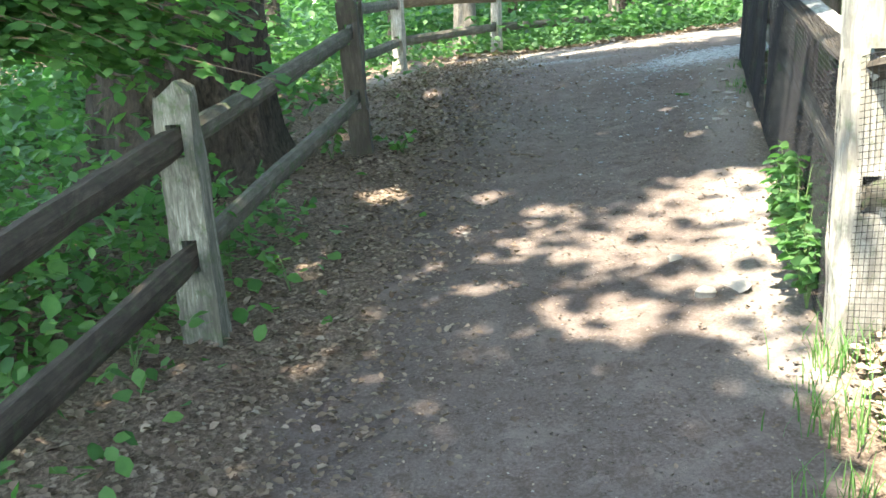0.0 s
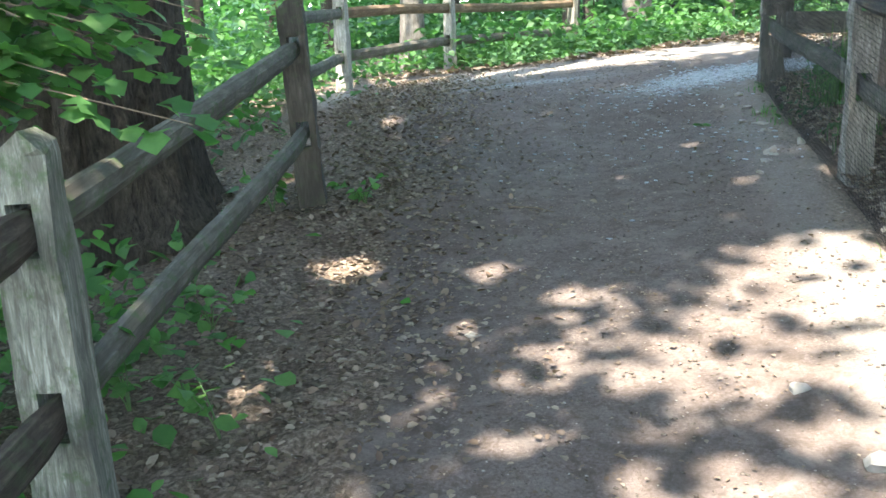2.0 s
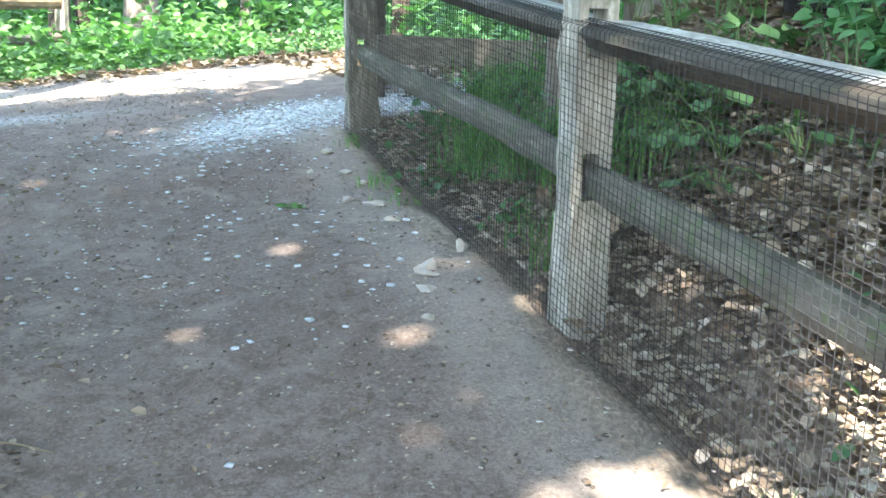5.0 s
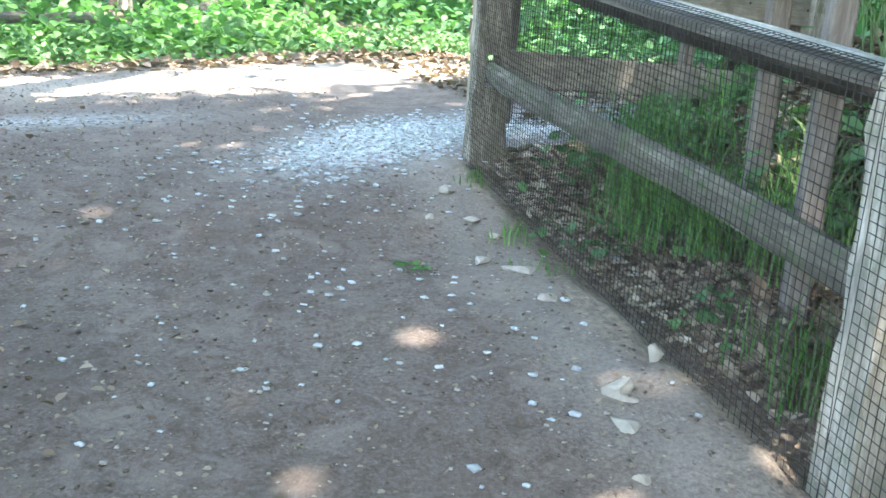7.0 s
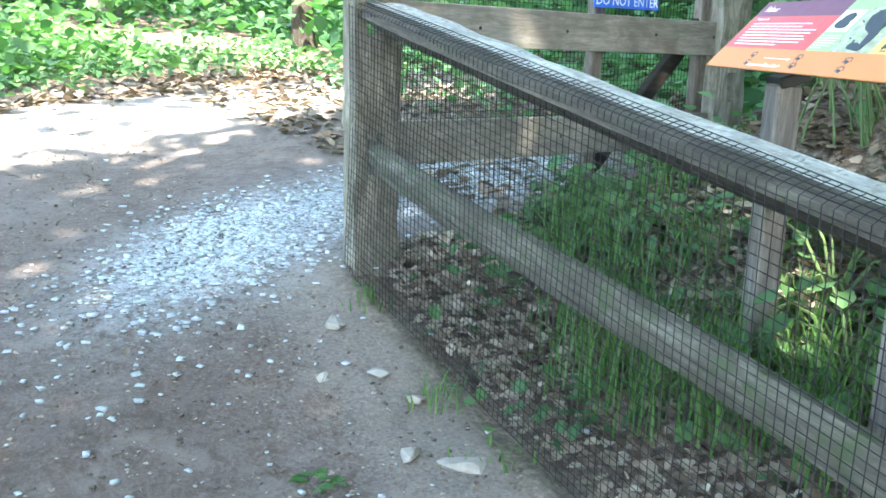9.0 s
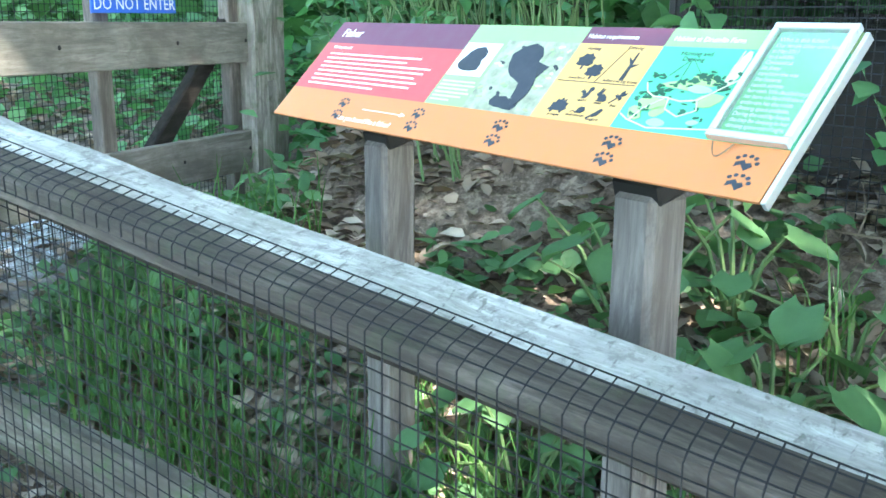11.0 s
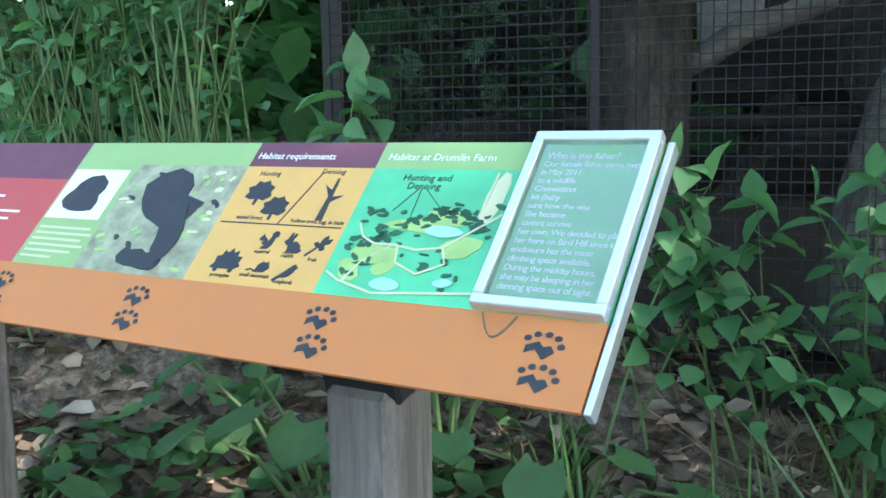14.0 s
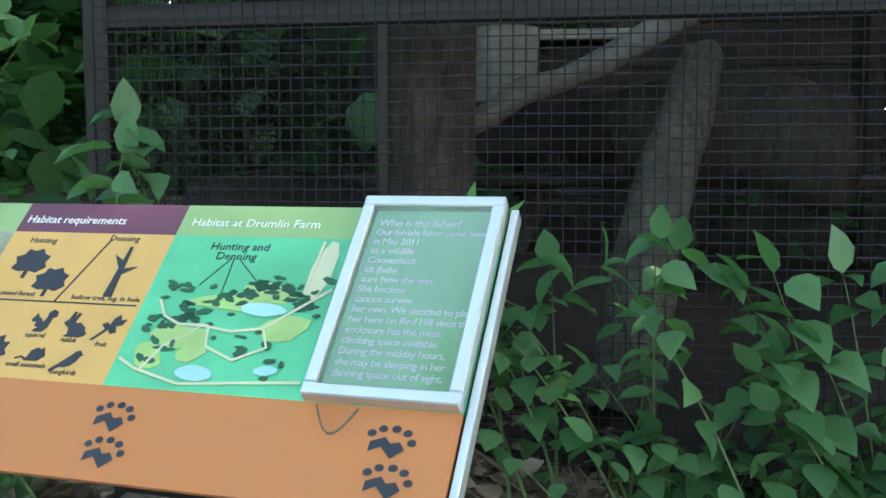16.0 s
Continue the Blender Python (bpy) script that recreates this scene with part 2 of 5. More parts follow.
def level(x, y):
    """The lie of the land."""
    x, y = np.asarray(x, float), np.asarray(y, float)
    z = np.interp(y, HEIGHTS_Y, HEIGHTS_Z) + 0.10 * (np.clip(x, -7, 2.0) + 0.2)
    z = z + (np.interp(y, [-4, -2, 0.5, 3, 6], [0.04, 0.05, 0.075, 0.09, 0.07]) - 0.10) * np.minimum(np.clip(x, -7, 2.0) + 1.2, 0)
    off = x - fence_x(y)
    bank = 0.46 * np.clip(off - 0.08, 0, 1.55) + 0.10 * np.clip(off - 1.65, 0, 14)
    z = z + bank * smooth_step(2.85, 1.9, y)                                  # the bank behind the mesh fence
    z = z + 0.16 * np.clip(x - 2.9, 0, 9) * smooth_step(1.9, 2.85, y) * smooth_step(9.5, 6.5, y)
    z = z - 0.06 * smooth_step(-2.7, -4.2, x)
    return z + 0.012 * np.sin(3.1 * x + 1.3) * np.sin(2.3 * y) + 0.02 * np.sin(1.1 * x - 0.7 * y)


def box(size, m=Matrix()):
    """A bevelled bar at the pose m."""
    bm = bmesh.new()
    bmesh.ops.create_cube(bm, size=1.0)
    for v in bm.verts:
        v.co = Vector((v.co.x * size[0], v.co.y * size[1], v.co.z * size[2]))
    bmesh.ops.bevel(bm, geom=list(bm.edges), offset=min(size) * 0.12, segments=1, affect="EDGES")
    bmesh.ops.transform(bm, matrix=m, verts=bm.verts)
    return bm


def tube(points, radii, sides=7):
    """Verts and faces of a tapered limb along points."""
    verts, faces = [], []
    pts = [Vector(p) for p in points]
    for i, p in enumerate(pts):
        d = (pts[min(i + 1, len(pts) - 1)] - pts[max(i - 1, 0)]).normalized()
        side = d.orthogonal().normalized()
        other = d.cross(side)
        for k in range(sides):
            a = 2 * math.pi * k / sides
            verts.append(p + (side * math.cos(a) + other * math.sin(a)) * float(radii[i]))
    for i in range(len(pts) - 1):
        for k in range(sides):
            b, c = i * sides, (i + 1) * sides
            faces.append((b + k, b + (k + 1) % sides, c + (k + 1) % sides, c + k))
    faces.append(tuple(range(sides))[::-1])
    faces.append(tuple(range((len(pts) - 1) * sides, len(pts) * sides)))
    return verts, faces


def joined(pieces):
    verts, faces = [], []
    for v, f in pieces:
        n = len(verts)
        verts += list(v)
        faces += [tuple(i + n for i in q) for q in f]
    return verts, faces


LEAF_UV = np.array([(0, 0, 0), (0.26, 0.22, 0.05), (0.33, 0.55, 0.06), (0, 1, -0.08), (-0.33, 0.55, 0.06), (-0.26, 0.22, 0.05)])


def leaves(at, aim, size, rng, width=1.0, flat=0.0, droop=0.3, uv=LEAF_UV):
    """Folded leaves, one at each point, that point along aim. Verts and faces."""
    at, aim, size = np.asarray(at, float), np.asarray(aim, float), np.asarray(size, float).reshape(-1, 1)
    n = len(at)
    aim = aim - np.array([0, 0, 1]) * droop
    aim /= np.linalg.norm(aim, axis=1)[:, None] + 1e-9
    up = rng.normal(0, 1 - flat, (n, 3)) + np.array([0, 0, 1.2 + 3 * flat])
    side = np.cross(aim, up)
    side /= np.linalg.norm(side, axis=1)[:, None] + 1e-9
    nor = np.cross(side, aim)
    v = [at + size * (width * u * side + w * aim + h * nor) for u, w, h in uv]
    verts = np.stack(v, 1).reshape(-1, 3)
    k = np.arange(n)[:, None] * 6
    faces = np.concatenate([k + np.array([0, 1, 2, 3]), k + np.array([0, 3, 4, 5])])
    return verts, faces


BLADE = np.array([(0, 0, 0), (0, 0.33, -0.01), (0, 0.66, -0.05), (0, 1, -0.14), (-0.25, 0.17, 0.05), (-0.34, 0.45, 0.06), (-0.2, 0.76, 0.0), (0.25, 0.17, 0.05), (0.34, 0.45, 0.06), (0.2, 0.76, 0.0)])
BLADE_TRIS = np.array([(0, 4, 1), (1, 4, 5), (1, 5, 2), (2, 5, 6), (2, 6, 3), (0, 1, 7), (1, 8, 7), (1, 2, 8), (2, 9, 8), (2, 3, 9)])
LOBED = np.array([(0, 0, 0), (0, 0.36, 0.0), (0, 0.66, -0.05), (0, 1, -0.15), (-0.5, 0.1, 0.02), (-0.24, 0.42, 0.05), (-0.46, 0.70, -0.02), (0.5, 0.1, 0.02), (0.24, 0.42, 0.05), (0.46, 0.70, -0.02)])


def blades(at, aim, size, rng, width=1.0, flat=0.5, droop=0.2, shape=BLADE):
    """Close-by leaves with a midrib and a curved, pointed blade."""
    at, aim, size = np.asarray(at, float), np.asarray(aim, float), np.asarray(size, float).reshape(-1, 1)
    n = len(at)
    aim = aim / (np.linalg.norm(aim, axis=1)[:, None] + 1e-9) - np.array([0, 0, 1]) * droop
    aim /= np.linalg.norm(aim, axis=1)[:, None] + 1e-9
    up = rng.normal(0, 1 - flat, (n, 3)) + np.array([0, 0, 1.0 + 1.5 * flat])
    side = np.cross(aim, up)
    side /= np.linalg.norm(side, axis=1)[:, None] + 1e-9
    nor = np.cross(side, aim)
    curl = rng.uniform(0.3, 2.2, (n, 1))
    v = [at + size * (width * u * side + w * aim + h * curl * nor) for u, w, h in shape]
    verts = np.stack(v, 1).reshape(-1, 3)
    faces = (np.arange(n)[:, None, None] * 10 + BLADE_TRIS[None]).reshape(-1, 3)
    return verts, faces


def leaf_mesh(name, verts, faces, material, parent=None, label=""):
    me = bpy.data.meshes.new(name)
    me.vertices.add(len(verts))
    me.vertices.foreach_set("co", np.asarray(verts, np.float32).ravel())
    faces = np.asarray(faces, np.int32)
    me.loops.add(faces.size)
    me.loops.foreach_set("vertex_index", faces.ravel())
    me.polygons.add(len(faces))
    me.polygons.foreach_set("loop_start", np.arange(0, faces.size, faces.shape[1], dtype=np.int32))
    me.materials.append(material)
    me.update(calc_edges=True)
    me.validate()
    ob = new(name, me)
    ob.parent = parent
    return tagged(ob, label)


def stack(pieces):
    vs, fs, n = [], [], 0
    for v, f in pieces:
        vs.append(v)
        fs.append(np.asarray(f) + n)
        n += len(v)
    return np.concatenate(vs), np.concatenate(fs)


def around(rng, n):
    d = rng.normal(size=(n, 3))
    return d / np.linalg.norm(d, axis=1)[:, None]

# ---- the ground ----


def steps(*runs):
    out = []
    for a, b, s in runs:
        out += list(np.arange(a, b - 1e-6, s))
    return np.array(out + [runs[-1][1]])


def path_cover(x, y):
    """How trodden the earth is (1: bare path), how gritty, how pale with sand and painted sun."""
    left = np.interp(y, [-12, -3, 1, 4, 6, 8, 10], [-2.5, -2.45, -2.6, -3.1, -3.4, -3.2, -2.0])
    wig = 0.12 * np.sin(2.1 * y) + 0.09 * np.sin(5.3 * y + x)
    right = fence_x(y) - 0.16 + 0.05 * np.sin(4.0 * y)
    north = np.where(y > 2.9, 1.0, 0.0)
    inside = smooth_step(left - 0.15 + wig, left + 0.55 + wig, x) * (1 - smooth_step(right - 0.05, right + 0.1, x) * (1 - north))
    end = 7.0 + 0.12 * np.sin(1.7 * x) + 0.30 * np.clip(x - 1.0, 0, 8)
    inside = inside * (1 - smooth_step(end - 0.4, end + 0.8, y))
    inside = inside * (1 - smooth_step(2.4, 3.4, x) * (y < 3.2))
    grit = np.exp(-(((x + 0.02) / 0.52) ** 2 + ((y - 3.3 - 0.5 * x) / 0.36) ** 2)) + 0.8 * np.exp(-(((x - 1.35) / 0.7) ** 2 + ((y - 3.6) / 0.4) ** 2)) + 0.4 * np.exp(-(((x + 1.7) / 0.7) ** 2 + ((y - 4.2) / 0.25) ** 2))
    sand_sun = smooth_step(0.34, 0.08, np.abs(x - fence_x(y) + 0.22)) * (y < 2.9) * (y > -3.5)
    # the far band is painted paler where the sun strikes the path
    sand_sun = np.maximum(sand_sun * 0.34, 0.75 * np.exp(-((y - 6.2 - 0.15 * x) / 0.9) ** 2) * (x > -4) * (x < 9))
    return inside, np.clip(grit * 1.5, 0, 1), sand_sun


def build_ground():
    xs = steps((-260, -30, 46), (-30, -9, 1.5), (-9, 5, 0.09), (5, 30, 1.5), (30, 260, 46))
    ys = steps((-260, -30, 46), (-30, -9, 1.5), (-9, 12, 0.09), (12, 40, 1.5), (40, 260, 44))
    gx, gy = np.meshgrid(xs, ys)
    z = level(gx, gy)
    inside, grit, sand_sun = path_cover(gx, gy)
    rng = np.random.default_rng(3)
    rough = rng.normal(0, 1, gx.shape)
    near = (np.abs(gx + 2) < 7) & (gy > -9) & (gy < 12)
    z = z + near * rough * (0.004 + 0.010 * (1 - inside))
    off = gx - fence_x(gy)
    z = z - near * 0.06 * smooth_step(-0.12, 0.12, off) * smooth_step(1.2, 0.4, off) * (gy < 2.7)   # the worn drop under the mesh
    n, m = gx.shape
    verts = np.stack([gx, gy, z], -1).reshape(-1, 3)
    i = np.arange((n - 1) * (m - 1))
    a = (i // (m - 1)) * m + i % (m - 1)
    ob = leaf_mesh("ground", verts, np.stack([a, a + 1, a + m + 1, a + m], 1), M_EARTH)
    layer = ob.data.color_attributes.new("cover", "FLOAT_COLOR", "POINT")
    layer.data.foreach_set("color", np.stack([inside, grit, sand_sun, np.ones_like(sand_sun)], -1).astype(np.float32).ravel())
    ob.data.shade_smooth()
    return tagged(ob, "bare earth path with leaf mould on both sides", "ground", kind="structure")


build_ground()

# ---- fences ----


FLAT_TOP = [(1.0, 0.10), (0.85, 0.52), (0.12, 0.84), (-0.82, 1.12), (-1.0, 0.6), (-0.55, -0.5), (0.0, -1.0), (0.6, -0.45)]


def split_rail(a, b, tall, thick, seed, material, parent, label="", wedge=1.0):
    """A riven rail from a to b: uneven along its length, narrowed where its ends sit in the posts."""
    rng = np.random.default_rng(seed)
    a, b = Vector(a), Vector(b)
    d = (b - a).normalized()
    side = Vector((-d.y, d.x, 0)).normalized()
    up = d.cross(side) * -1
    if up.z < 0:
        up = -up
    length = (b - a).length
    n, ring = 16, 8
    bow = rng.normal(0, 0.010, 2)
    verts, faces = [], []
    for i in range(n + 1):
        t = i / n
        end = min(t, 1 - t) * length
        k = 0.42 + 0.58 * min(1, end / 0.22)
        c = a + (b - a) * t + up * (bow[0] * math.sin(math.pi * t)) + side * (bow[1] * math.sin(2 * math.pi * t))
        for j in range(ring):
            jit = 1 + rng.normal(0, 0.035)
            if wedge < 0.6:
                cx, cz = FLAT_TOP[j]
            else:
                ang = 2 * math.pi * j / ring + math.pi / 8
                cx, cz = math.cos(ang), math.sin(ang)
                q = 0.93 / max(abs(cx), abs(cz))
                cx, cz = cx * q * (1 if cz > 0 else wedge), cz * q
            verts.append(c + side * (cx * thick / 2 * k * jit) + up * (cz * tall / 2 * (0.5 + 0.5 * k) * jit))
    for i in range(n):
        for j in range(ring):
            p, q = i * ring, (i + 1) * ring
            faces.append((p + j, p + (j + 1) % ring, q + (j + 1) % ring, q + j))
    faces += [tuple(range(ring)), tuple(range(n * ring, (n + 1) * ring))[::-1]]
    # keep the grain along the object's own x axis
    m = Matrix((( *d, 0), (*side, 0), (*up, 0), (0, 0, 0, 1))).transposed()
    m.translation = a
    inv = m.inverted()
    me_ob = link_mesh("rail", [inv @ v for v in verts], faces, material, parent, label)
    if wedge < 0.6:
        me_ob.data.materials.append(M_RAIL_SIDE_SHADE)
        # front, back and underside take the darker brown with shade in it
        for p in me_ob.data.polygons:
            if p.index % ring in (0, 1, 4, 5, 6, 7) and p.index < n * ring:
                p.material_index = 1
    me_ob.matrix_local = m if parent is None else parent.matrix_world.inverted() @ m
    return me_ob


def hole_post(at, height, width, holes, seed, material, parent, lean=(0, 0), rz=0, depth=0.11, label="", top=0.05):
    """A riven fence post: worn slanted top, two slots cut right through along the fence's run."""
    rng = np.random.default_rng(seed)
    bm = bmesh.new()
    hw, hd = width / 2, depth / 2
    slot = 0.035
    zs = [-0.3]
    for h in holes:
        zs += [h - 0.075, h + 0.075]
    zs += [height]
    zs = sorted(set(zs + [z for z in np.linspace(0.05, height - 0.05, 9) if all(abs(z - h) > 0.1 for h in holes)]))
    cols = [-hw, -slot, slot, hw]

    def is_hole(k, i):
        mid = (zs[k] + zs[k + 1]) / 2
        return i == 1 and any(abs(mid - h) < 0.075 for h in holes)

    grid = {}
    for s in (-1, 1):
        for k, z in enumerate(zs):
            for i, c in enumerate(cols):
                jx = rng.normal(0, 0.004) if i in (0, 3) else 0
                jd = rng.normal(0, 0.005)
                wide = 1.0 + 0.10 * (1 - max(z, 0) / height) - (0.10 if z == height else 0)
                zz = z + (top * (c / hw) * 0.6 + rng.normal(0, 0.012) - (0.04 if i in (0, 3) else 0) if z == height else 0)
                grid[s, k, i] = bm.verts.new((c * wide + jx, s * hd * wide + jd, zz))
    for k in range(len(zs) - 1):
        for i in range(3):
            if is_hole(k, i):
                for (p, q) in (((k, i), (k, i + 1)), ((k + 1, i), (k + 1, i + 1)), ((k, i), (k + 1, i)), ((k, i + 1), (k + 1, i + 1))):
                    bm.faces.new((grid[-1, *p], grid[-1, *q], grid[1, *q], grid[1, *p]))
            else:
                for s in (-1, 1):
                    bm.faces.new((grid[s, k, i], grid[s, k, i + 1], grid[s, k + 1, i + 1], grid[s, k + 1, i]))
        for i in (0, 3):
            bm.faces.new((grid[-1, k, i], grid[1, k, i], grid[1, k + 1, i], grid[-1, k + 1, i]))
    e = len(zs) - 1
    for i in range(3):
        bm.faces.new((grid[-1, e, i], grid[1, e, i], grid[1, e, i + 1], grid[-1, e, i + 1]))
    bmesh.ops.recalc_face_normals(bm, faces=bm.faces)
    ob = part("post", bm, material, parent, label)
    m = pose(*at, lean[0], lean[1], rz)
    ob.matrix_local = parent.matrix_world.inverted() @ m
    return ob


def post_run(places, name, label, group, specs, rails):
    f = thing(name, (*places[0][:2], float(level(*places[0][:2]))), label, "fence", group)
    tops = []
    for i, (x, y) in enumerate(places):
        z = float(level(x, y))
        a = places[max(i - 1, 0)]
        b = places[min(i + 1, len(places) - 1)]
        rz = math.degrees(math.atan2(b[1] - a[1], b[0] - a[0])) - 90
        s = specs[i]
        hole_post((x, y, z), s[0], s[1], (s[2], s[3]), 11 + i, s[4], f, s[5], rz, label=s[6])
        lx, ly = radians(s[5][1]), radians(s[5][0])
        tops.append([(x + math.sin(lx) * h, y - math.sin(ly) * h, z + h) for h in (s[2], s[3])])
    for i in range(len(places) - 1):
        for k in (0, 1):
            tall, thick, mat_, lab, wedge = rails(i, k)
            if mat_ is None:
                continue
            a, b = Vector(tops[i][k]), Vector(tops[i + 1][k])
            d = (b - a).normalized() * 0.06
            split_rail(a - d, b + d, tall, thick, 40 + 7 * i + k, mat_, f, lab, wedge)
    return f


LEFT = [(-2.98, -5.9), (-2.98, -2.68), (-2.93, 0.45), (-3.62, 3.3), (-3.70, 6.1), (-2.60, 8.5), (-0.72, 11.4)]
LEFT_SPECS = [
    (1.08, 0.17, 0.88, 0.40, M_POST, (0, 0), ""),
    (1.20, 0.175, 0.95, 0.42, M_POST_LICHEN, (1, -3), "split post with grey-green lichen and worn top"),
    (1.21, 0.15, 0.92, 0.43, M_POST_DARK, (0, -4), "darker split post"),
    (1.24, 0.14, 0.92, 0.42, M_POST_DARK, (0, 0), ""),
    # sunlight on the next two posts is put into the paler timber
    (1.20, 0.15, 0.90, 0.40, M_POST_PALE, (0, -1), "pale post with sunlight in its colour"),
    (1.10, 0.13, 0.84, 0.40, M_POST_PALE, (0, 0), "pale post with sunlight in its colour"),
    (1.00, 0.13, 0.80, 0.36, M_POST, (0, 1), ""),
]


def left_rail(i, k):
    if i == 0:
        return 0.15, 0.10, M_RAIL_SHADED, "brown rail with its shade put into the colour", 0.9
    if i >= 4:
        return 0.135, 0.07, (M_RAIL_BROWN if k == 0 else M_RAIL), "sunlit brown rail" if k == 0 else "", 0.9
    return 0.125, 0.08, M_RAIL, "weathered rail with green algae", 0.9


post_run(LEFT, "split_rail_fence", "weathered two-rail split wooden fence beside the path", "", LEFT_SPECS, left_rail)

RIGHT = [(1.2, -4.9), (-0.16, -3.0), (0.12, 0.11), (0.35, 2.80)]
RIGHT_SPECS = [
    (1.14, 0.16, 0.91, 0.49, M_POST, (0, 0), ""),
    # the pale timber also stands in for the sun on this post
    (1.40, 0.19, 1.04, 0.57, M_POST_PALE, (0, 0), "pale split post with sunlight in its colour"),
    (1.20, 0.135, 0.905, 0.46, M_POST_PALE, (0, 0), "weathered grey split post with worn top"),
    (1.06, 0.16, 0.925, 0.42, M_POST, (0, -1), "grey corner post"),
]
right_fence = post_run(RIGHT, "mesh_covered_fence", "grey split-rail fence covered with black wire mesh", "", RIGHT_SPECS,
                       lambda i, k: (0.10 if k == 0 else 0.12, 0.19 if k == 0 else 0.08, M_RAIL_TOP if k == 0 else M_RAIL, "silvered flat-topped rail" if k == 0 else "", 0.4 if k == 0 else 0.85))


def wire_sheet(a, b, za, zb, ta, tb, out, pitch, gauge, parent, lap=0.0, sag=0.012, name="wire_mesh", label="", seed=1):
    """Square wire mesh from a to b (xy), its foot at za, zb and head at ta, tb; lap: how far it folds over the top, away from out."""
    rng = np.random.default_rng(seed)
    a, b, out = Vector((*a, 0)), Vector((*b, 0)), Vector((*out, 0)).normalized()
    run = (b - a).length
    nu, pieces = int(run / pitch), []
    lapn = int(lap / pitch)

    def at(t, h):
        foot, head = za + (zb - za) * t, ta + (tb - ta) * t
        p = a + (b - a) * t
        swell = sag * math.sin(7 * t + 2.2 * h) * math.sin(3.3 * h + 9 * t)
        z = foot + h
        over = z - head
        if over <= 0:
            return Vector((p.x, p.y, z)) + out * swell
        return Vector((p.x, p.y, head + 0.006 + 0.24 * min(over, lap))) - out * min(over, lap)

    def strand(pts):
        pieces.append(tube(pts, [gauge] * len(pts), 3))

    tall = max(ta - za, tb - zb)
    for i in range(nu + 1):
        t = i / nu
        h1 = (ta - za) * (1 - t) + (tb - zb) * t
        hs = list(np.linspace(0.0, h1 - 0.001, 7)) + ([h1 + lap * 0.25, h1 + lap + rng.uniform(-0.3, 0.3) * pitch] if lap else [])
        strand([at(t, h) for h in hs])
    for j in range(int((tall + lap) / pitch) + 1):
        h = j * pitch
        strand([at(k / 10, h) for k in range(11)])
    v, f = joined(pieces)
    return link_mesh(name, v, f, M_WIRE, parent, label)


for i in range(3):
    (ax, ay), (bx, by) = RIGHT[i], RIGHT[i + 1]
    off = -0.104
    za, zb = float(level(ax, ay)) - 0.02, float(level(bx, by)) - 0.02
    ob = wire_sheet((ax + off, ay), (bx + off, by), za, zb, za + (0.95, 1.088, 0.952)[i], zb + (1.088, 0.952, 0.972)[i], (-1, 0.1), 0.0254, 0.0013, None, 0.075, seed=i,
                    label="black square wire mesh folded over the top rail")
    ob.parent = right_fence
    ob.matrix_parent_inverse = right_fence.matrix_world.inverted()


# ---- the gate beyond the corner ----
GATE_A, GATE_B = Vector((0.44, 2.90)), Vector((2.48, 3.085))


def build_gate():
    z0, z1 = float(level(*GATE_A)), float(level(*GATE_B))
    run = (GATE_B - GATE_A).length
    yaw = math.degrees(math.atan2(GATE_B.y - GATE_A.y, GATE_B.x - GATE_A.x))
    zb = 0.52
    g = thing("wooden_gate", (GATE_A.x, GATE_A.y, zb), "grey board gate with wire mesh, closed, beside the fence corner", "gate", rz=yaw)
    for z, tall in ((0.785, 0.165), (0.33, 0.17)):
        part("board", box((run - 0.06, 0.035, tall), pose(run / 2, -0.03, z, 0, 0.5, 0)), M_BOARD, g)
    for x in (1.2, run - 0.07):
        part("stile", box((0.075, 0.05, 0.98), pose(x, 0.02, 0.55)), M_SIGNPOST, g)
    part("stile", box((0.075, 0.05, 0.98), pose(0.06, 0.02, 0.55)), M_SIGNPOST, g)
    part("brace", box((1.05, 0.05, 0.08), pose(1.62, 0.03, 0.52, 0, -43, 0)), M_DARK_SHADED, g, "dark diagonal brace")
    ob = wire_sheet((0.03, 0.045), (run - 0.03, 0.045), 0.06, 0.06, 1.0, 1.0, (0, -1), 0.0254, 0.0014, g, 0.0, 0.004, label="black square wire mesh")
    for x in (0.45, 0.95, 1.55, 2.0):
        for z in (0.785, 0.33):
            bm = bmesh.new()
            bmesh.ops.create_uvsphere(bm, u_segments=8, v_segments=5, radius=0.008)
            for v in bm.verts:
                v.co = pose(x, -0.049, z) @ Vector((v.co.x, v.co.y * 0.4, v.co.z))
            part("bolt", bm, M_IRON, g)
    return g, zb, yaw


gate, gate_z, gate_yaw = build_gate()


def build_gate_post():
    x, y = GATE_B + Vector((0.09, 0.01))
    z = float(level(x, y))
    e = thing("gate_post", (x, y, z), "tall weathered grey post with peeling bark and holes", "post")
    hole_post((x, y, z), 1.9, 0.22, (0.95, 0.42), 77, M_POST_PALE, e, (0, 0), 5, 0.15)
    return e


build_gate_post()


def lettering(text, size, m, material, parent, align="LEFT", thick=0.0003, spacing=1.0, line=1.0):
    cu = bpy.data.curves.new("lettering", "FONT")
    cu.body, cu.size, cu.align_x, cu.extrude, cu.space_character, cu.space_line = text, size, align, thick, spacing, line
    cu.resolution_u = 2
    cu.materials.append(material)
    ob = new("lettering", cu)
    ob.parent = parent
    ob.matrix_local = m
    return ob


M_WHITE = paint("white_print", (0.80, 0.80, 0.78), 0.05)
M_BLUE = paint("blue_sign", (0.03, 0.13, 0.62), 0.1, 0.4)


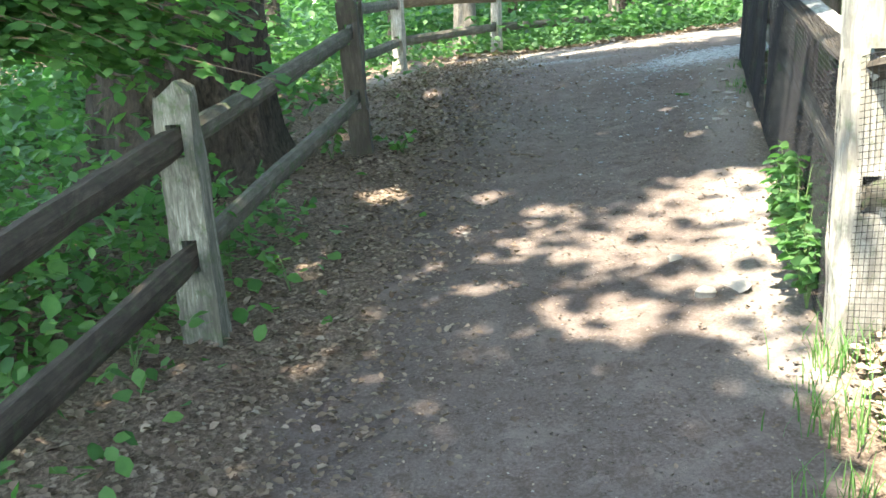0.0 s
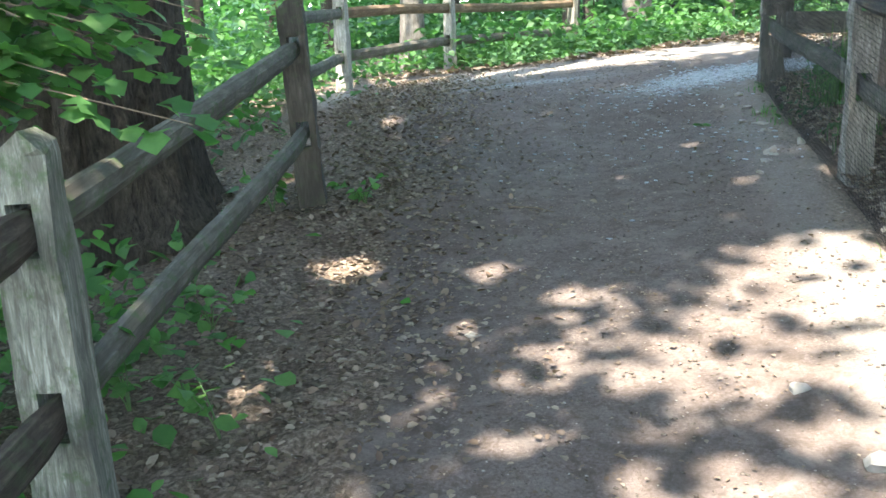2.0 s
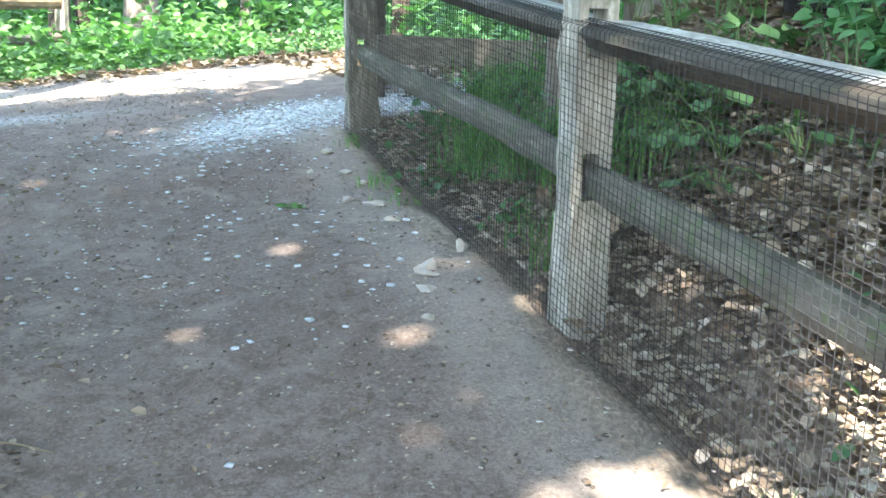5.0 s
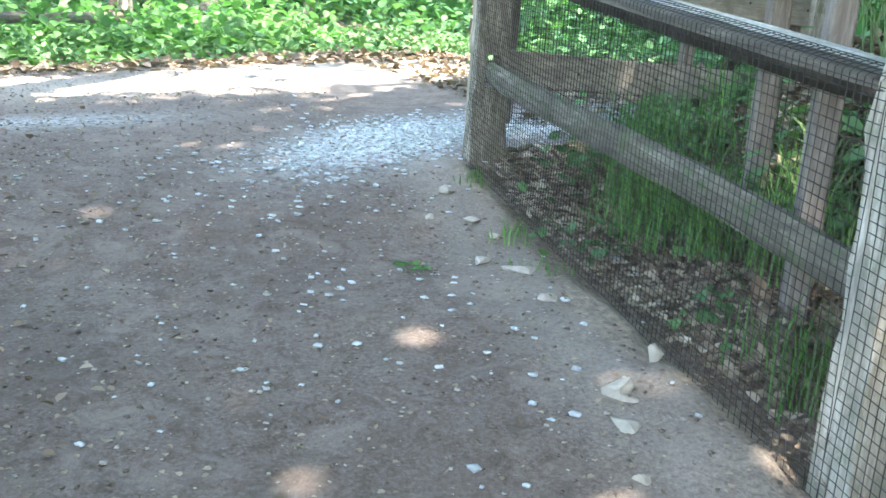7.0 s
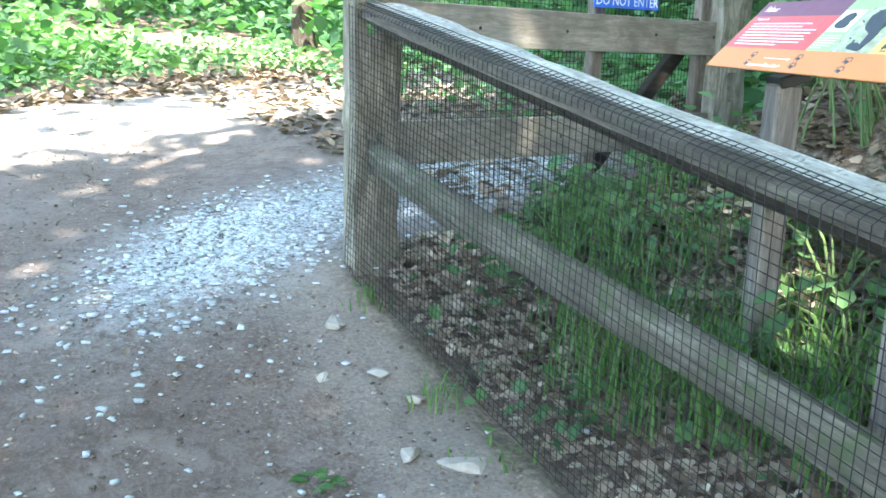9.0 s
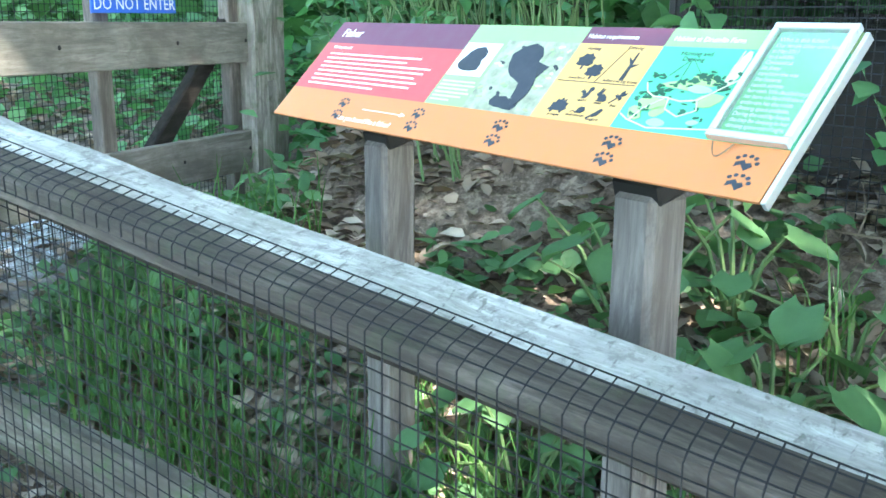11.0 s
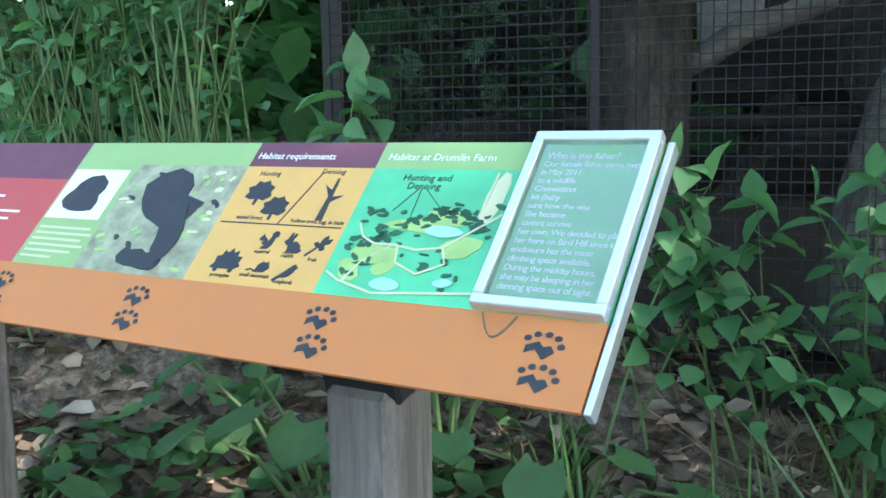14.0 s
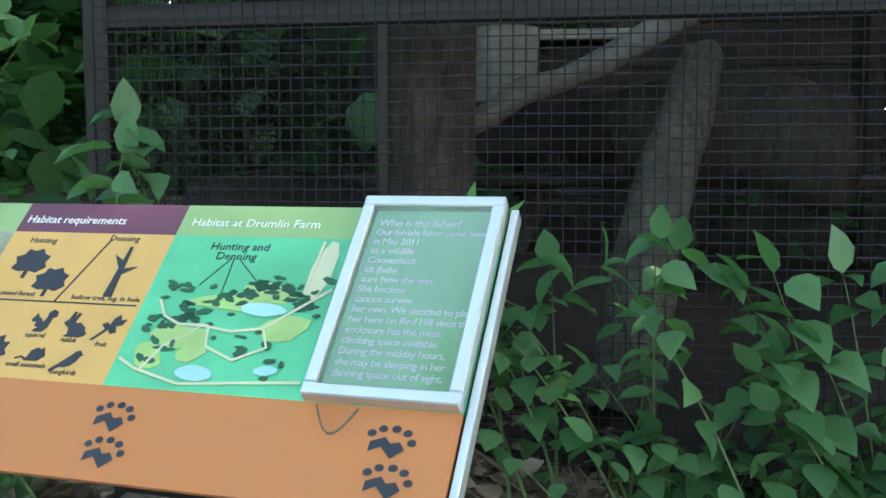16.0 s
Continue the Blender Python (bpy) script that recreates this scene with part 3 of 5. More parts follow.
def build_notice():
    w = Matrix.Translation((GATE_A.x, GATE_A.y, gate_z)) @ pose(0, 0, 0, 0, 0, gate_yaw)
    e = new("notice_plate")
    e.matrix_world = w @ pose(1.31, -0.062, 1.015)
    tagged(e, "blue notice plate with white lettering on the gate", "sign")
    part("plate", box((0.44, 0.006, 0.24)), M_BLUE, e)
    lettering("DO NOT ENTER", 0.058, pose(0, -0.0045, -0.108, 90, 0, 0), M_WHITE, e, "CENTER")
    for k, wd in enumerate((0.26, 0.30, 0.22)):
        part("bar", box((wd, 0.002, 0.02), pose(0, -0.004, 0.07 - k * 0.045)), M_WHITE, e)
    return e


build_notice()

# ---- the reading board ----
SIGN_U = Vector((-0.436, -0.8996, 0)).normalized()
SIGN_BL, SIGN_L, SIGN_H, SIGN_TILT = Vector((0.745, 1.584, 1.222)), 1.154, 0.246, 46.3
SIGN_YAW = math.degrees(math.atan2(SIGN_U.y, SIGN_U.x))

M_RED = paint("red_panel", (0.52, 0.085, 0.09))
M_PURPLE = paint("purple_band", (0.16, 0.055, 0.095))
M_GREEN = paint("green_band", (0.30, 0.46, 0.20))
M_OCHRE = paint("ochre_panel", (0.74, 0.42, 0.14))
M_ORANGE = paint("orange_strip", (0.60, 0.21, 0.075))
M_MAP = paint("map_green", (0.11, 0.62, 0.33), 0.35, 0.45, 9)
M_MAP_PALE = paint("map_fields", (0.40, 0.60, 0.22), 0.2)
M_MAP_ROAD = paint("map_roads", (0.62, 0.62, 0.42), 0.1)
M_MAP_WOOD = paint("map_woods", (0.03, 0.13, 0.075), 0.3)
M_MAP_POND = paint("map_ponds", (0.36, 0.66, 0.66), 0.1)
M_INK = paint("dark_print", (0.035, 0.04, 0.055), 0.2)
M_PHOTO = paint("photo_stones", (0.42, 0.43, 0.30), 0.55, 0.5, 45)
M_SHEET = paint("green_sheet", (0.20, 0.50, 0.19), 0.12, 0.5)


def flat_blob(points, z, thick=0.0006):
    """A thin plate with the outline given, in the board's own plane."""
    bm = bmesh.new()
    low = [bm.verts.new((x, y, z)) for x, y in points]
    f = bm.faces.new(low)
    r = bmesh.ops.extrude_face_region(bm, geom=[f])
    for v in r["geom"]:
        if isinstance(v, bmesh.types.BMVert):
            v.co.z += thick
    bmesh.ops.recalc_face_normals(bm, faces=bm.faces)
    return bm


def rect(x0, x1, y0, y1):
    return [(x0, y0), (x1, y0), (x1, y1), (x0, y1)]


def blob(cx, cy, rx, ry, seed, n=14, wob=0.22):
    rng = np.random.default_rng(seed)
    k = 1 + wob * np.sin(np.arange(n) * 2 * math.pi / n * 2 + rng.uniform(0, 6)) + rng.normal(0, wob * 0.5, n)
    return [(cx + rx * k[i] * math.cos(2 * math.pi * i / n), cy + ry * k[i] * math.sin(2 * math.pi * i / n)) for i in range(n)]


def placed(shape, x, y, size):
    return [(x + size * u, y + size * v) for u, v in shape]


TREE_SHAPE = [(-0.1, -0.9), (0.1, -0.9), (0.1, -0.45), (0.55, -0.55), (1.0, -0.2), (0.8, 0.1), (0.95, 0.45), (0.55, 0.6), (0.35, 0.9), (-0.05, 0.75), (-0.45, 0.85), (-0.6, 0.5), (-1.0, 0.35), (-0.8, 0.0), (-0.95, -0.35), (-0.5, -0.5), (-0.1, -0.45)]
PORCUPINE = [(-1.0, -0.5), (-0.8, -0.15), (-0.85, 0.25), (-0.55, 0.3), (-0.45, 0.65), (-0.2, 0.5), (0.05, 0.8), (0.2, 0.5), (0.5, 0.65), (0.55, 0.3), (0.9, 0.3), (0.8, -0.05), (1.0, -0.3), (0.7, -0.45), (0.6, -0.7), (0.4, -0.7), (0.35, -0.5), (-0.4, -0.5), (-0.45, -0.7), (-0.65, -0.7), (-0.7, -0.5)]
SQUIRREL = [(-0.9, 0.1), (-0.7, 0.35), (-0.6, 0.6), (-0.45, 0.35), (-0.15, 0.2), (0.1, -0.1), (0.25, 0.3), (0.2, 0.7), (0.5, 0.95), (0.85, 0.8), (0.9, 0.4), (0.65, 0.3), (0.6, -0.4), (0.3, -0.8), (-0.4, -0.8), (-0.3, -0.6), (-0.1, -0.5), (-0.45, -0.35), (-0.4, -0.05), (-0.75, -0.05)]
RABBIT = [(-0.9, 0.15), (-0.65, 0.4), (-0.5, 0.95), (-0.35, 0.95), (-0.35, 0.45), (-0.15, 0.9), (0.0, 0.85), (-0.15, 0.35), (-0.1, 0.15), (0.3, 0.2), (0.7, -0.1), (0.85, -0.45), (1.0, -0.5), (0.85, -0.7), (0.6, -0.8), (-0.5, -0.8), (-0.3, -0.65), (-0.4, -0.2), (-0.7, -0.05)]
SPRIG = [(-0.9, -0.9), (-0.2, -0.15), (-0.55, 0.15), (-0.25, 0.35), (0.0, 0.15), (0.1, 0.6), (0.45, 0.9), (0.6, 0.5), (0.95, 0.6), (0.8, 0.2), (0.4, 0.1), (0.6, -0.3), (0.25, -0.45), (0.0, -0.15), (-0.75, -0.95)]
MOUSE = [(-1.0, -0.35), (-0.6, -0.2), (-0.2, -0.35), (-0.1, 0.15), (0.25, 0.4), (0.6, 0.3), (0.7, 0.45), (0.8, 0.25), (1.0, -0.1), (0.75, -0.35), (0.6, -0.5), (0.0, -0.5), (-0.3, -0.5), (-0.6, -0.3), (-0.98, -0.45)]
SONGBIRD = [(-1.0, -0.75), (-0.5, -0.3), (0.1, 0.3), (0.4, 0.65), (0.7, 0.75), (0.85, 0.55), (1.0, 0.45), (0.8, 0.35), (0.7, 0.0), (0.4, -0.35), (0.0, -0.5), (-0.35, -0.5), (-0.85, -0.9)]


def build_board():
    e = new("reading_board")
    e.matrix_world = Matrix.Translation(SIGN_BL) @ pose(0, 0, 0, 0, 0, SIGN_YAW) @ pose(0, 0, 0, SIGN_TILT, 0, 0)
    tagged(e, "slanted colour-printed nature board on two timber posts", "information board")
    L, H = SIGN_L, SIGN_H
    back = part("panel", box((L, H - 0.006, 0.008), pose(L / 2, H / 2 + 0.003, -0.0082)), M_DARK_SHADED, e, "dark underside of the panel")
    part("edge_trim", box((0.006, H, 0.013), pose(L + 0.002, H / 2, -0.0062)), M_ALU, e, "pale metal edge")
    z = -0.004
    strip = 0.073
    fields = [("print", rect(0.002, 0.458, strip, 0.190), M_RED), ("print", rect(0.002, 0.458, 0.190, H), M_PURPLE),
              ("print", rect(0.458, 0.722, 0.214, H), M_GREEN), ("print", rect(0.458, 0.560, strip, 0.214), M_GREEN),
              ("print", rect(0.560, 0.722, strip, 0.214), M_PHOTO),
              ("print", rect(0.722, 0.880, 0.214, H), M_PURPLE), ("print", rect(0.722, 0.880, strip, 0.214), M_OCHRE),
              ("print", rect(0.880, L - 0.003, 0.214, H), M_GREEN), ("print", rect(0.880, L - 0.003, strip, 0.214), M_MAP),
              ("print", rect(0.002, L - 0.003, 0.001, strip), M_ORANGE)]
    for n, pts, m in fields:
        part(n, flat_blob(pts, z, 0.004), m, e)
    t = 0.0003
    part("picture", flat_blob(rect(0.462, 0.552, 0.135, 0.205), t), M_WHITE, e)
    part("picture", flat_blob(blob(0.506, 0.168, 0.034, 0.022, 5), t + 0.0009), M_INK, e)
    part("picture", flat_blob(blob(0.642, 0.165, 0.042, 0.036, 6), t), M_INK, e)
    part("picture", flat_blob(blob(0.668, 0.128, 0.02, 0.035, 7), t + 0.0009), M_INK, e)
    part("picture", flat_blob(blob(0.650, 0.092, 0.028, 0.014, 8), t), M_INK, e)
    rng = np.random.default_rng(4)
    for k in range(46):
        part("pebble", flat_blob(blob(rng.uniform(0.57, 0.715), rng.uniform(0.08, 0.205), rng.uniform(0.003, 0.008), rng.uniform(0.002, 0.004), k, 8, 0.3), t - 0.0001),
             (M_MAP_ROAD, M_MAP_PALE, M_GREEN, M_INK)[k % 4], e)
    for x, y, size in ((0.757, 0.180, 0.017), (0.786, 0.162, 0.016)):
        part("silhouette", flat_blob(placed(TREE_SHAPE, x, y, size), t), M_INK, e)
    for shape, x, y, size in ((PORCUPINE, 0.765, 0.098, 0.018), (SQUIRREL, 0.800, 0.124, 0.012), (RABBIT, 0.832, 0.122, 0.013), (SPRIG, 0.862, 0.122, 0.013), (MOUSE, 0.806, 0.095, 0.013), (SONGBIRD, 0.840, 0.091, 0.012)):
        part("silhouette", flat_blob(placed(shape, x, y, size), t), M_INK, e)
    trunk = [(0.842, 0.150), (0.850, 0.150), (0.8485, 0.172), (0.860, 0.180), (0.8482, 0.178), (0.847, 0.200), (0.8445, 0.200), (0.844, 0.186), (0.834, 0.192), (0.8435, 0.178)]
    part("silhouette", flat_blob(trunk, t), M_INK, e)
    for a, b in (((0.728, 0.143), (0.876, 0.143)), ((0.800, 0.143), (0.823, 0.208))):
        d = Vector((b[0] - a[0], b[1] - a[1], 0))
        part("rule", box((d.length, 0.0012, 0.0006), pose((a[0] + b[0]) / 2, (a[1] + b[1]) / 2, t, 0, 0, math.degrees(math.atan2(d.y, d.x)))), M_INK, e)
    # the map
    X0, X1 = 0.884, 1.035
    for k, (cx, cy, rx, ry) in enumerate(((0.925, 0.118, 0.020, 0.012), (0.955, 0.150, 0.03, 0.008), (0.905, 0.100, 0.014, 0.011), (0.985, 0.160, 0.022, 0.008), (0.940, 0.105, 0.013, 0.008), (1.005, 0.130, 0.018, 0.012), (1.02, 0.185, 0.010, 0.026))):
        part("map_field", flat_blob(blob(cx, cy, rx, ry, 60 + k, 12, 0.18), t), M_MAP_PALE if k != 6 else M_MAP_ROAD, e)
    for k, (cx, cy, rx, ry) in enumerate(((0.950, 0.087, 0.016, 0.006), (0.985, 0.144, 0.018, 0.006), (1.004, 0.093, 0.009, 0.004))):
        part("map_pond", flat_blob(blob(cx, cy, rx, ry, 80 + k, 14, 0.08), t + 0.0014), M_MAP_POND, e)
    for k in range(120):
        cx = rng.uniform(X0 + 0.01, X1 - 0.005)
        cy = rng.choice([rng.normal(0.162, 0.005), rng.uniform(0.085, 0.15)]) if k % 2 else 0.147 + 0.02 * math.sin(cx * 40) + rng.normal(0, 0.003)
        part("map_wood", flat_blob(blob(cx, min(cy, 0.19), rng.uniform(0.002, 0.006), rng.uniform(0.0012, 0.0032), 100 + k, 9, 0.3), t + 0.0007), M_MAP_WOOD, e)
    for k, pts in enumerate((((0.884, 0.096), (0.90, 0.088), (0.94, 0.078), (0.985, 0.082), (1.033, 0.086)), ((0.905, 0.088), (0.915, 0.108), (0.94, 0.128), (0.965, 0.124), (0.99, 0.128), (1.033, 0.165)),
                             ((0.945, 0.128), (0.95, 0.110), (0.975, 0.100), (0.998, 0.112), (0.99, 0.128)), ((0.895, 0.150), (0.905, 0.135), (0.92, 0.128), (0.945, 0.128)), ((1.012, 0.16), (1.014, 0.21)))):
        v, f = tube([(x, y, t + 0.001) for x, y in pts], [0.0016] * len(pts), 4)
        v = [Vector((p.x, p.y, t + 0.001 + (p.z - t - 0.001) * 0.3)) for p in v]
        link_mesh("map_road", v, f, M_MAP_ROAD, e)
    for a, b in (((0.940, 0.192), (0.922, 0.165)), ((0.942, 0.192), (0.944, 0.150)), ((0.946, 0.192), (0.972, 0.168))):
        d = Vector((b[0] - a[0], b[1] - a[1], 0))
        part("rule", box((d.length, 0.0008, 0.0005), pose((a[0] + b[0]) / 2, (a[1] + b[1]) / 2, t, 0, 0, math.degrees(math.atan2(d.y, d.x)))), M_INK, e)
    # words
    put = lambda s, size, x, y, m=M_WHITE, al="LEFT": lettering(s, size, pose(x, y, t), m, e, al, 0.0002)
    put("Fisher", 0.030, 0.035, 0.207)
    put("Habitat requirements", 0.0115, 0.728, 0.224)
    put("Habitat at Drumlin Farm", 0.0115, 0.890, 0.224)
    put("Hunting and", 0.0105, 0.943, 0.200, M_INK, "CENTER")
    put("Denning", 0.0105, 0.943, 0.1905, M_INK, "CENTER")
    put("Hunting", 0.0085, 0.757, 0.202, M_INK, "CENTER")
    put("Denning", 0.0085, 0.835, 0.206, M_INK, "CENTER")
    put("mixed forest", 0.0065, 0.745, 0.1475, M_INK)
    put("hollow tree, log, in hole", 0.0065, 0.814, 0.1465, M_INK)
    for s, x, y in (("squirrel", 0.800, 0.1095), ("rabbit", 0.832, 0.107), ("fruit", 0.862, 0.105), ("small mammals", 0.806, 0.083), ("songbirds", 0.842, 0.079), ("porcupine", 0.765, 0.080)):
        put(s, 0.006, x, y, M_INK, "CENTER")
    put("Martes pennanti", 0.0105, 0.04, 0.176)
    put("Can you bound like a fisher?", 0.0152, 0.238, 0.012)
    for k, wd in enumerate((0.27, 0.24, 0.31, 0.30, 0.285, 0.30, 0.29, 0.20)):
        part("text_line", flat_blob(rect(0.045, 0.045 + wd * 1.18, 0.1605 - k * 0.0108, 0.1635 - k * 0.0108), t), M_WHITE, e)
    for k in range(6):
        part("text_line", flat_blob(rect(0.466, 0.466 + (0.085, 0.09, 0.08, 0.088, 0.075, 0.05)[k], 0.1205 - k * 0.0078, 0.1235 - k * 0.0078), t), M_MAP_ROAD, e)
    part("arrow", flat_blob([(0.300, 0.0400), (0.420, 0.0400), (0.420, 0.0365), (0.434, 0.041), (0.420, 0.0455), (0.420, 0.0412), (0.300, 0.0412)], t), M_WHITE, e)
    # prints
    for u in (0.226, 0.464, 0.675, 0.900, 1.106):
        for dx, dy in ((0.0, 0.047), (0.004, 0.020)):
            track(e, u + dx, dy, t)
    return e


def track(e, x, y, t):
    """One paw print: a lobed pad and five toes with claws, in one mesh."""
    bm = bmesh.new()
    shapes = [[(x - 0.012, y - 0.006), (x - 0.004, y - 0.002), (x + 0.004, y - 0.010), (x + 0.012, y - 0.003), (x + 0.008, y + 0.002), (x + 0.002, y + 0.0005), (x - 0.002, y + 0.005), (x - 0.012, y + 0.001)]]
    for k, (dx, dy) in enumerate(((-0.012, 0.007), (-0.005, 0.0105), (0.004, 0.011), (0.012, 0.0085), (0.016, 0.002))):
        shapes.append([(x + dx + 0.0033 * math.cos(a), y + dy + 0.0027 * math.sin(a)) for a in np.linspace(0, 2 * math.pi, 9)[:-1]])
    for s in shapes:
        bm.faces.new([bm.verts.new((p[0], p[1], t + 0.0005)) for p in s])
    bmesh.ops.recalc_face_normals(bm, faces=bm.faces)
    for f in bm.faces:
        if f.normal.z < 0:
            f.normal_flip()
    part("paw_print", bm, M_INK, e)


board = build_board()


def build_board_posts():
    wm = Matrix.Translation(SIGN_BL) @ pose(0, 0, 0, 0, 0, SIGN_YAW)
    for u in (0.225 + 0.0375, 0.8685 + 0.0375):
        p = wm @ Vector((u, 0.071 + 0.0375, 0))
        z = float(level(p.x, p.y)) - 0.15
        top = SIGN_BL.z - 0.034
        e = new("board_post")
        e.matrix_world = Matrix.Translation((p.x, p.y, z)) @ pose(0, 0, 0, 0, 0, SIGN_YAW)
        tagged(e, "square grey timber post that carries the nature board", "post", "posts of the board")
        part("timber", box((0.075, 0.075, top - z), pose(0, 0, (top - z) / 2)), M_SIGNPOST, e)
        part("bracket", box((0.085, 0.085, 0.03), pose(0, 0.01, top - z + 0.012, SIGN_TILT * 0.35, 0, 0)), M_IRON, e, "dark metal bracket")


build_board_posts()


def build_frame():
    """The small metal frame with a green sheet, laid on the board's end."""
    e = new("sheet_frame")
    e.matrix_world = board.matrix_world @ pose(1.040, 0.0725, 0.001)
    tagged(e, "small silver metal frame holding a green printed sheet", "picture frame")
    w, h, b, d = 0.111, 0.1765, 0.0095, 0.011
    for x, y, sx, sy in ((w / 2, b / 2, w, b), (w / 2, h - b / 2, w, b), (b / 2, h / 2, b, h - 2 * b), (w - b / 2, h / 2, b, h - 2 * b)):
        part("bar", box((sx, sy, d), pose(x, y, d / 2)), M_ALU, e)
    part("sheet", box((w - 2 * b, h - 2 * b, 0.002), pose(w / 2, h / 2, 0.002)), M_SHEET, e)
    words = ("Who is this fisher?", "Our female fisher came here", "in May 2011", "to a wildlife", "Connecticut", "kit (baby", "sure how she was", "She became",
             "cannot survive", "her own. We decided to place", "her here on Bird Hill since this", "enclosure has the most", "climbing space available.", "During the midday hours,", "she may be sleeping in her", "denning space out of sight.")
    for k, s in enumerate(words):
        lettering(s, 0.0084 if k else 0.0098, pose(b + 0.005, h - b - 0.016 - 0.0088 * k, 0.0034), M_WHITE, e, "LEFT", 0.0001, 0.9)
    gl = Nodes("clear_pane")
    gl.bsdf.inputs["Transmission Weight"].default_value = 1.0
    gl.done((0.95, 0.97, 0.96), 0.07, 0, 0.5)
    pane = part("pane", box((w - 2 * b, h - 2 * b, 0.0012), pose(w / 2, h / 2, 0.0065)), gl.mat, e, "hazy clear pane")
    pane.visible_shadow = False
    pts = [Vector((0.012 + 0.03 * k / 9, -0.004 - 0.020 * math.sin(math.pi * k / 9), 0.004)) for k in range(10)]
    v, f = tube(pts, [0.0009] * 10, 4)
    link_mesh("catkin", v, f, M_TWIG, e, "dried brown catkin hanging over the edge")
    return e


build_frame()

# ---- the animal enclosure behind the board ----
CAGE_A, CAGE_DIR = Vector((1.83, 1.06)), Vector((-0.29, -0.957)).normalized()
CAGE_IN = Vector((0.957, -0.29)).normalized()
CAGE_RUN, CAGE_DEPTH, CAGE_TOP = 4.6, 2.6, 2.6


def cage_xy(u, w):
    p = CAGE_A + CAGE_DIR * u + CAGE_IN * w
    return p.x, p.y


def cage_pose(u, w, z, rx=0, ry=0, rz=0):
    x, y = cage_xy(u, w)
    yaw = math.degrees(math.atan2(CAGE_DIR.y, CAGE_DIR.x))
    return pose(x, y, z, 0, 0, yaw) @ pose(0, 0, 0, rx, ry, rz)


def build_cage():
    z0 = 0.80
    e = thing("animal_enclosure", (*cage_xy(0, 0), z0), "dark framed animal enclosure closed with black wire mesh", "enclosure")
    inv = e.matrix_world.inverted()

    def bar(name, size, m, mat_, label=""):
        ob = part(name, box(size), mat_, e, label)
        ob.matrix_local = inv @ m
        return ob

    for u in (0, 2.3, CAGE_RUN):
        bar("post", (0.055, 0.055, CAGE_TOP), cage_pose(u, 0.03, z0 + CAGE_TOP / 2 - 0.2), M_IRON)
        bar("post", (0.08, 0.08, CAGE_TOP), cage_pose(u, CAGE_DEPTH, z0 + CAGE_TOP / 2 - 0.2), M_DARK_SHADED)
    bar("upright", (0.022, 0.022, CAGE_TOP), cage_pose(0.62, 0.03, z0 + CAGE_TOP / 2 - 0.2), M_IRON)
    for z in (1.75, z0 + 0.05, z0 + CAGE_TOP - 0.2):
        bar("cross_bar", (CAGE_RUN, 0.035, 0.05), cage_pose(CAGE_RUN / 2, 0.03, z), M_IRON)
    for (ua, wa), (ub, wb), out in (((0, 0), (CAGE_RUN, 0), -CAGE_IN), ((0, 0), (0, CAGE_DEPTH), -CAGE_DIR)):
        ob = wire_sheet(cage_xy(ua, wa), cage_xy(ub, wb), z0 - 0.2, z0 - 0.2, z0 + CAGE_TOP - 0.2, z0 + CAGE_TOP - 0.2, (out.x, out.y), 0.0254, 0.0017, e, 0, 0.006, "wire_mesh", "black square wire mesh", 5)
        ob.matrix_local = inv
    # back boards block the sky; roof and end boards are unseen additions
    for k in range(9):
        bar("unseen_roof_board", (CAGE_RUN, CAGE_DEPTH / 9 - 0.006, 0.03), cage_pose(CAGE_RUN / 2, CAGE_DEPTH * (k + 0.5) / 9, z0 + CAGE_TOP - 0.15), M_DARK_SHADED)
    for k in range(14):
        bar("back_board", (CAGE_RUN - 0.75, 0.03, 0.197), cage_pose(CAGE_RUN / 2 + 0.375, CAGE_DEPTH + 0.06, z0 + 0.2 * k + 0.0), M_DARK_SHADED)
        bar("unseen_end_board", (0.03, CAGE_DEPTH, 0.197), cage_pose(CAGE_RUN + 0.05, CAGE_DEPTH / 2, z0 + 0.2 * k), M_DARK_SHADED)
    return e


build_cage()


def log(name, pts, radii, label, mat_=None, category="log", sides=12):
    """A rough log or limb that lies or leans in the enclosure."""
    rng = np.random.default_rng(len(pts) * 31 + int(abs(pts[0][0]) * 100))
    P = [Vector(p) for p in pts]
    dense, rad = [], []
    for i in range(len(P) - 1):
        for k in range(4):
            t = k / 4
            dense.append(P[i].lerp(P[i + 1], t) + Vector(rng.normal(0, 0.006, 3)))
            rad.append(radii[i] * (1 - t) + radii[i + 1] * t)
    dense.append(P[-1])
    rad.append(radii[-1])
    v, f = tube(dense, rad, sides)
    v = [p + Vector(rng.normal(0, 0.0035, 3)) for p in v]
    return tagged(link_mesh(name, v, f, mat_ or M_BARK_DARK, None, label, True), "", category)


def in_cage(u, w, z):
    return (*cage_xy(u, w), z)


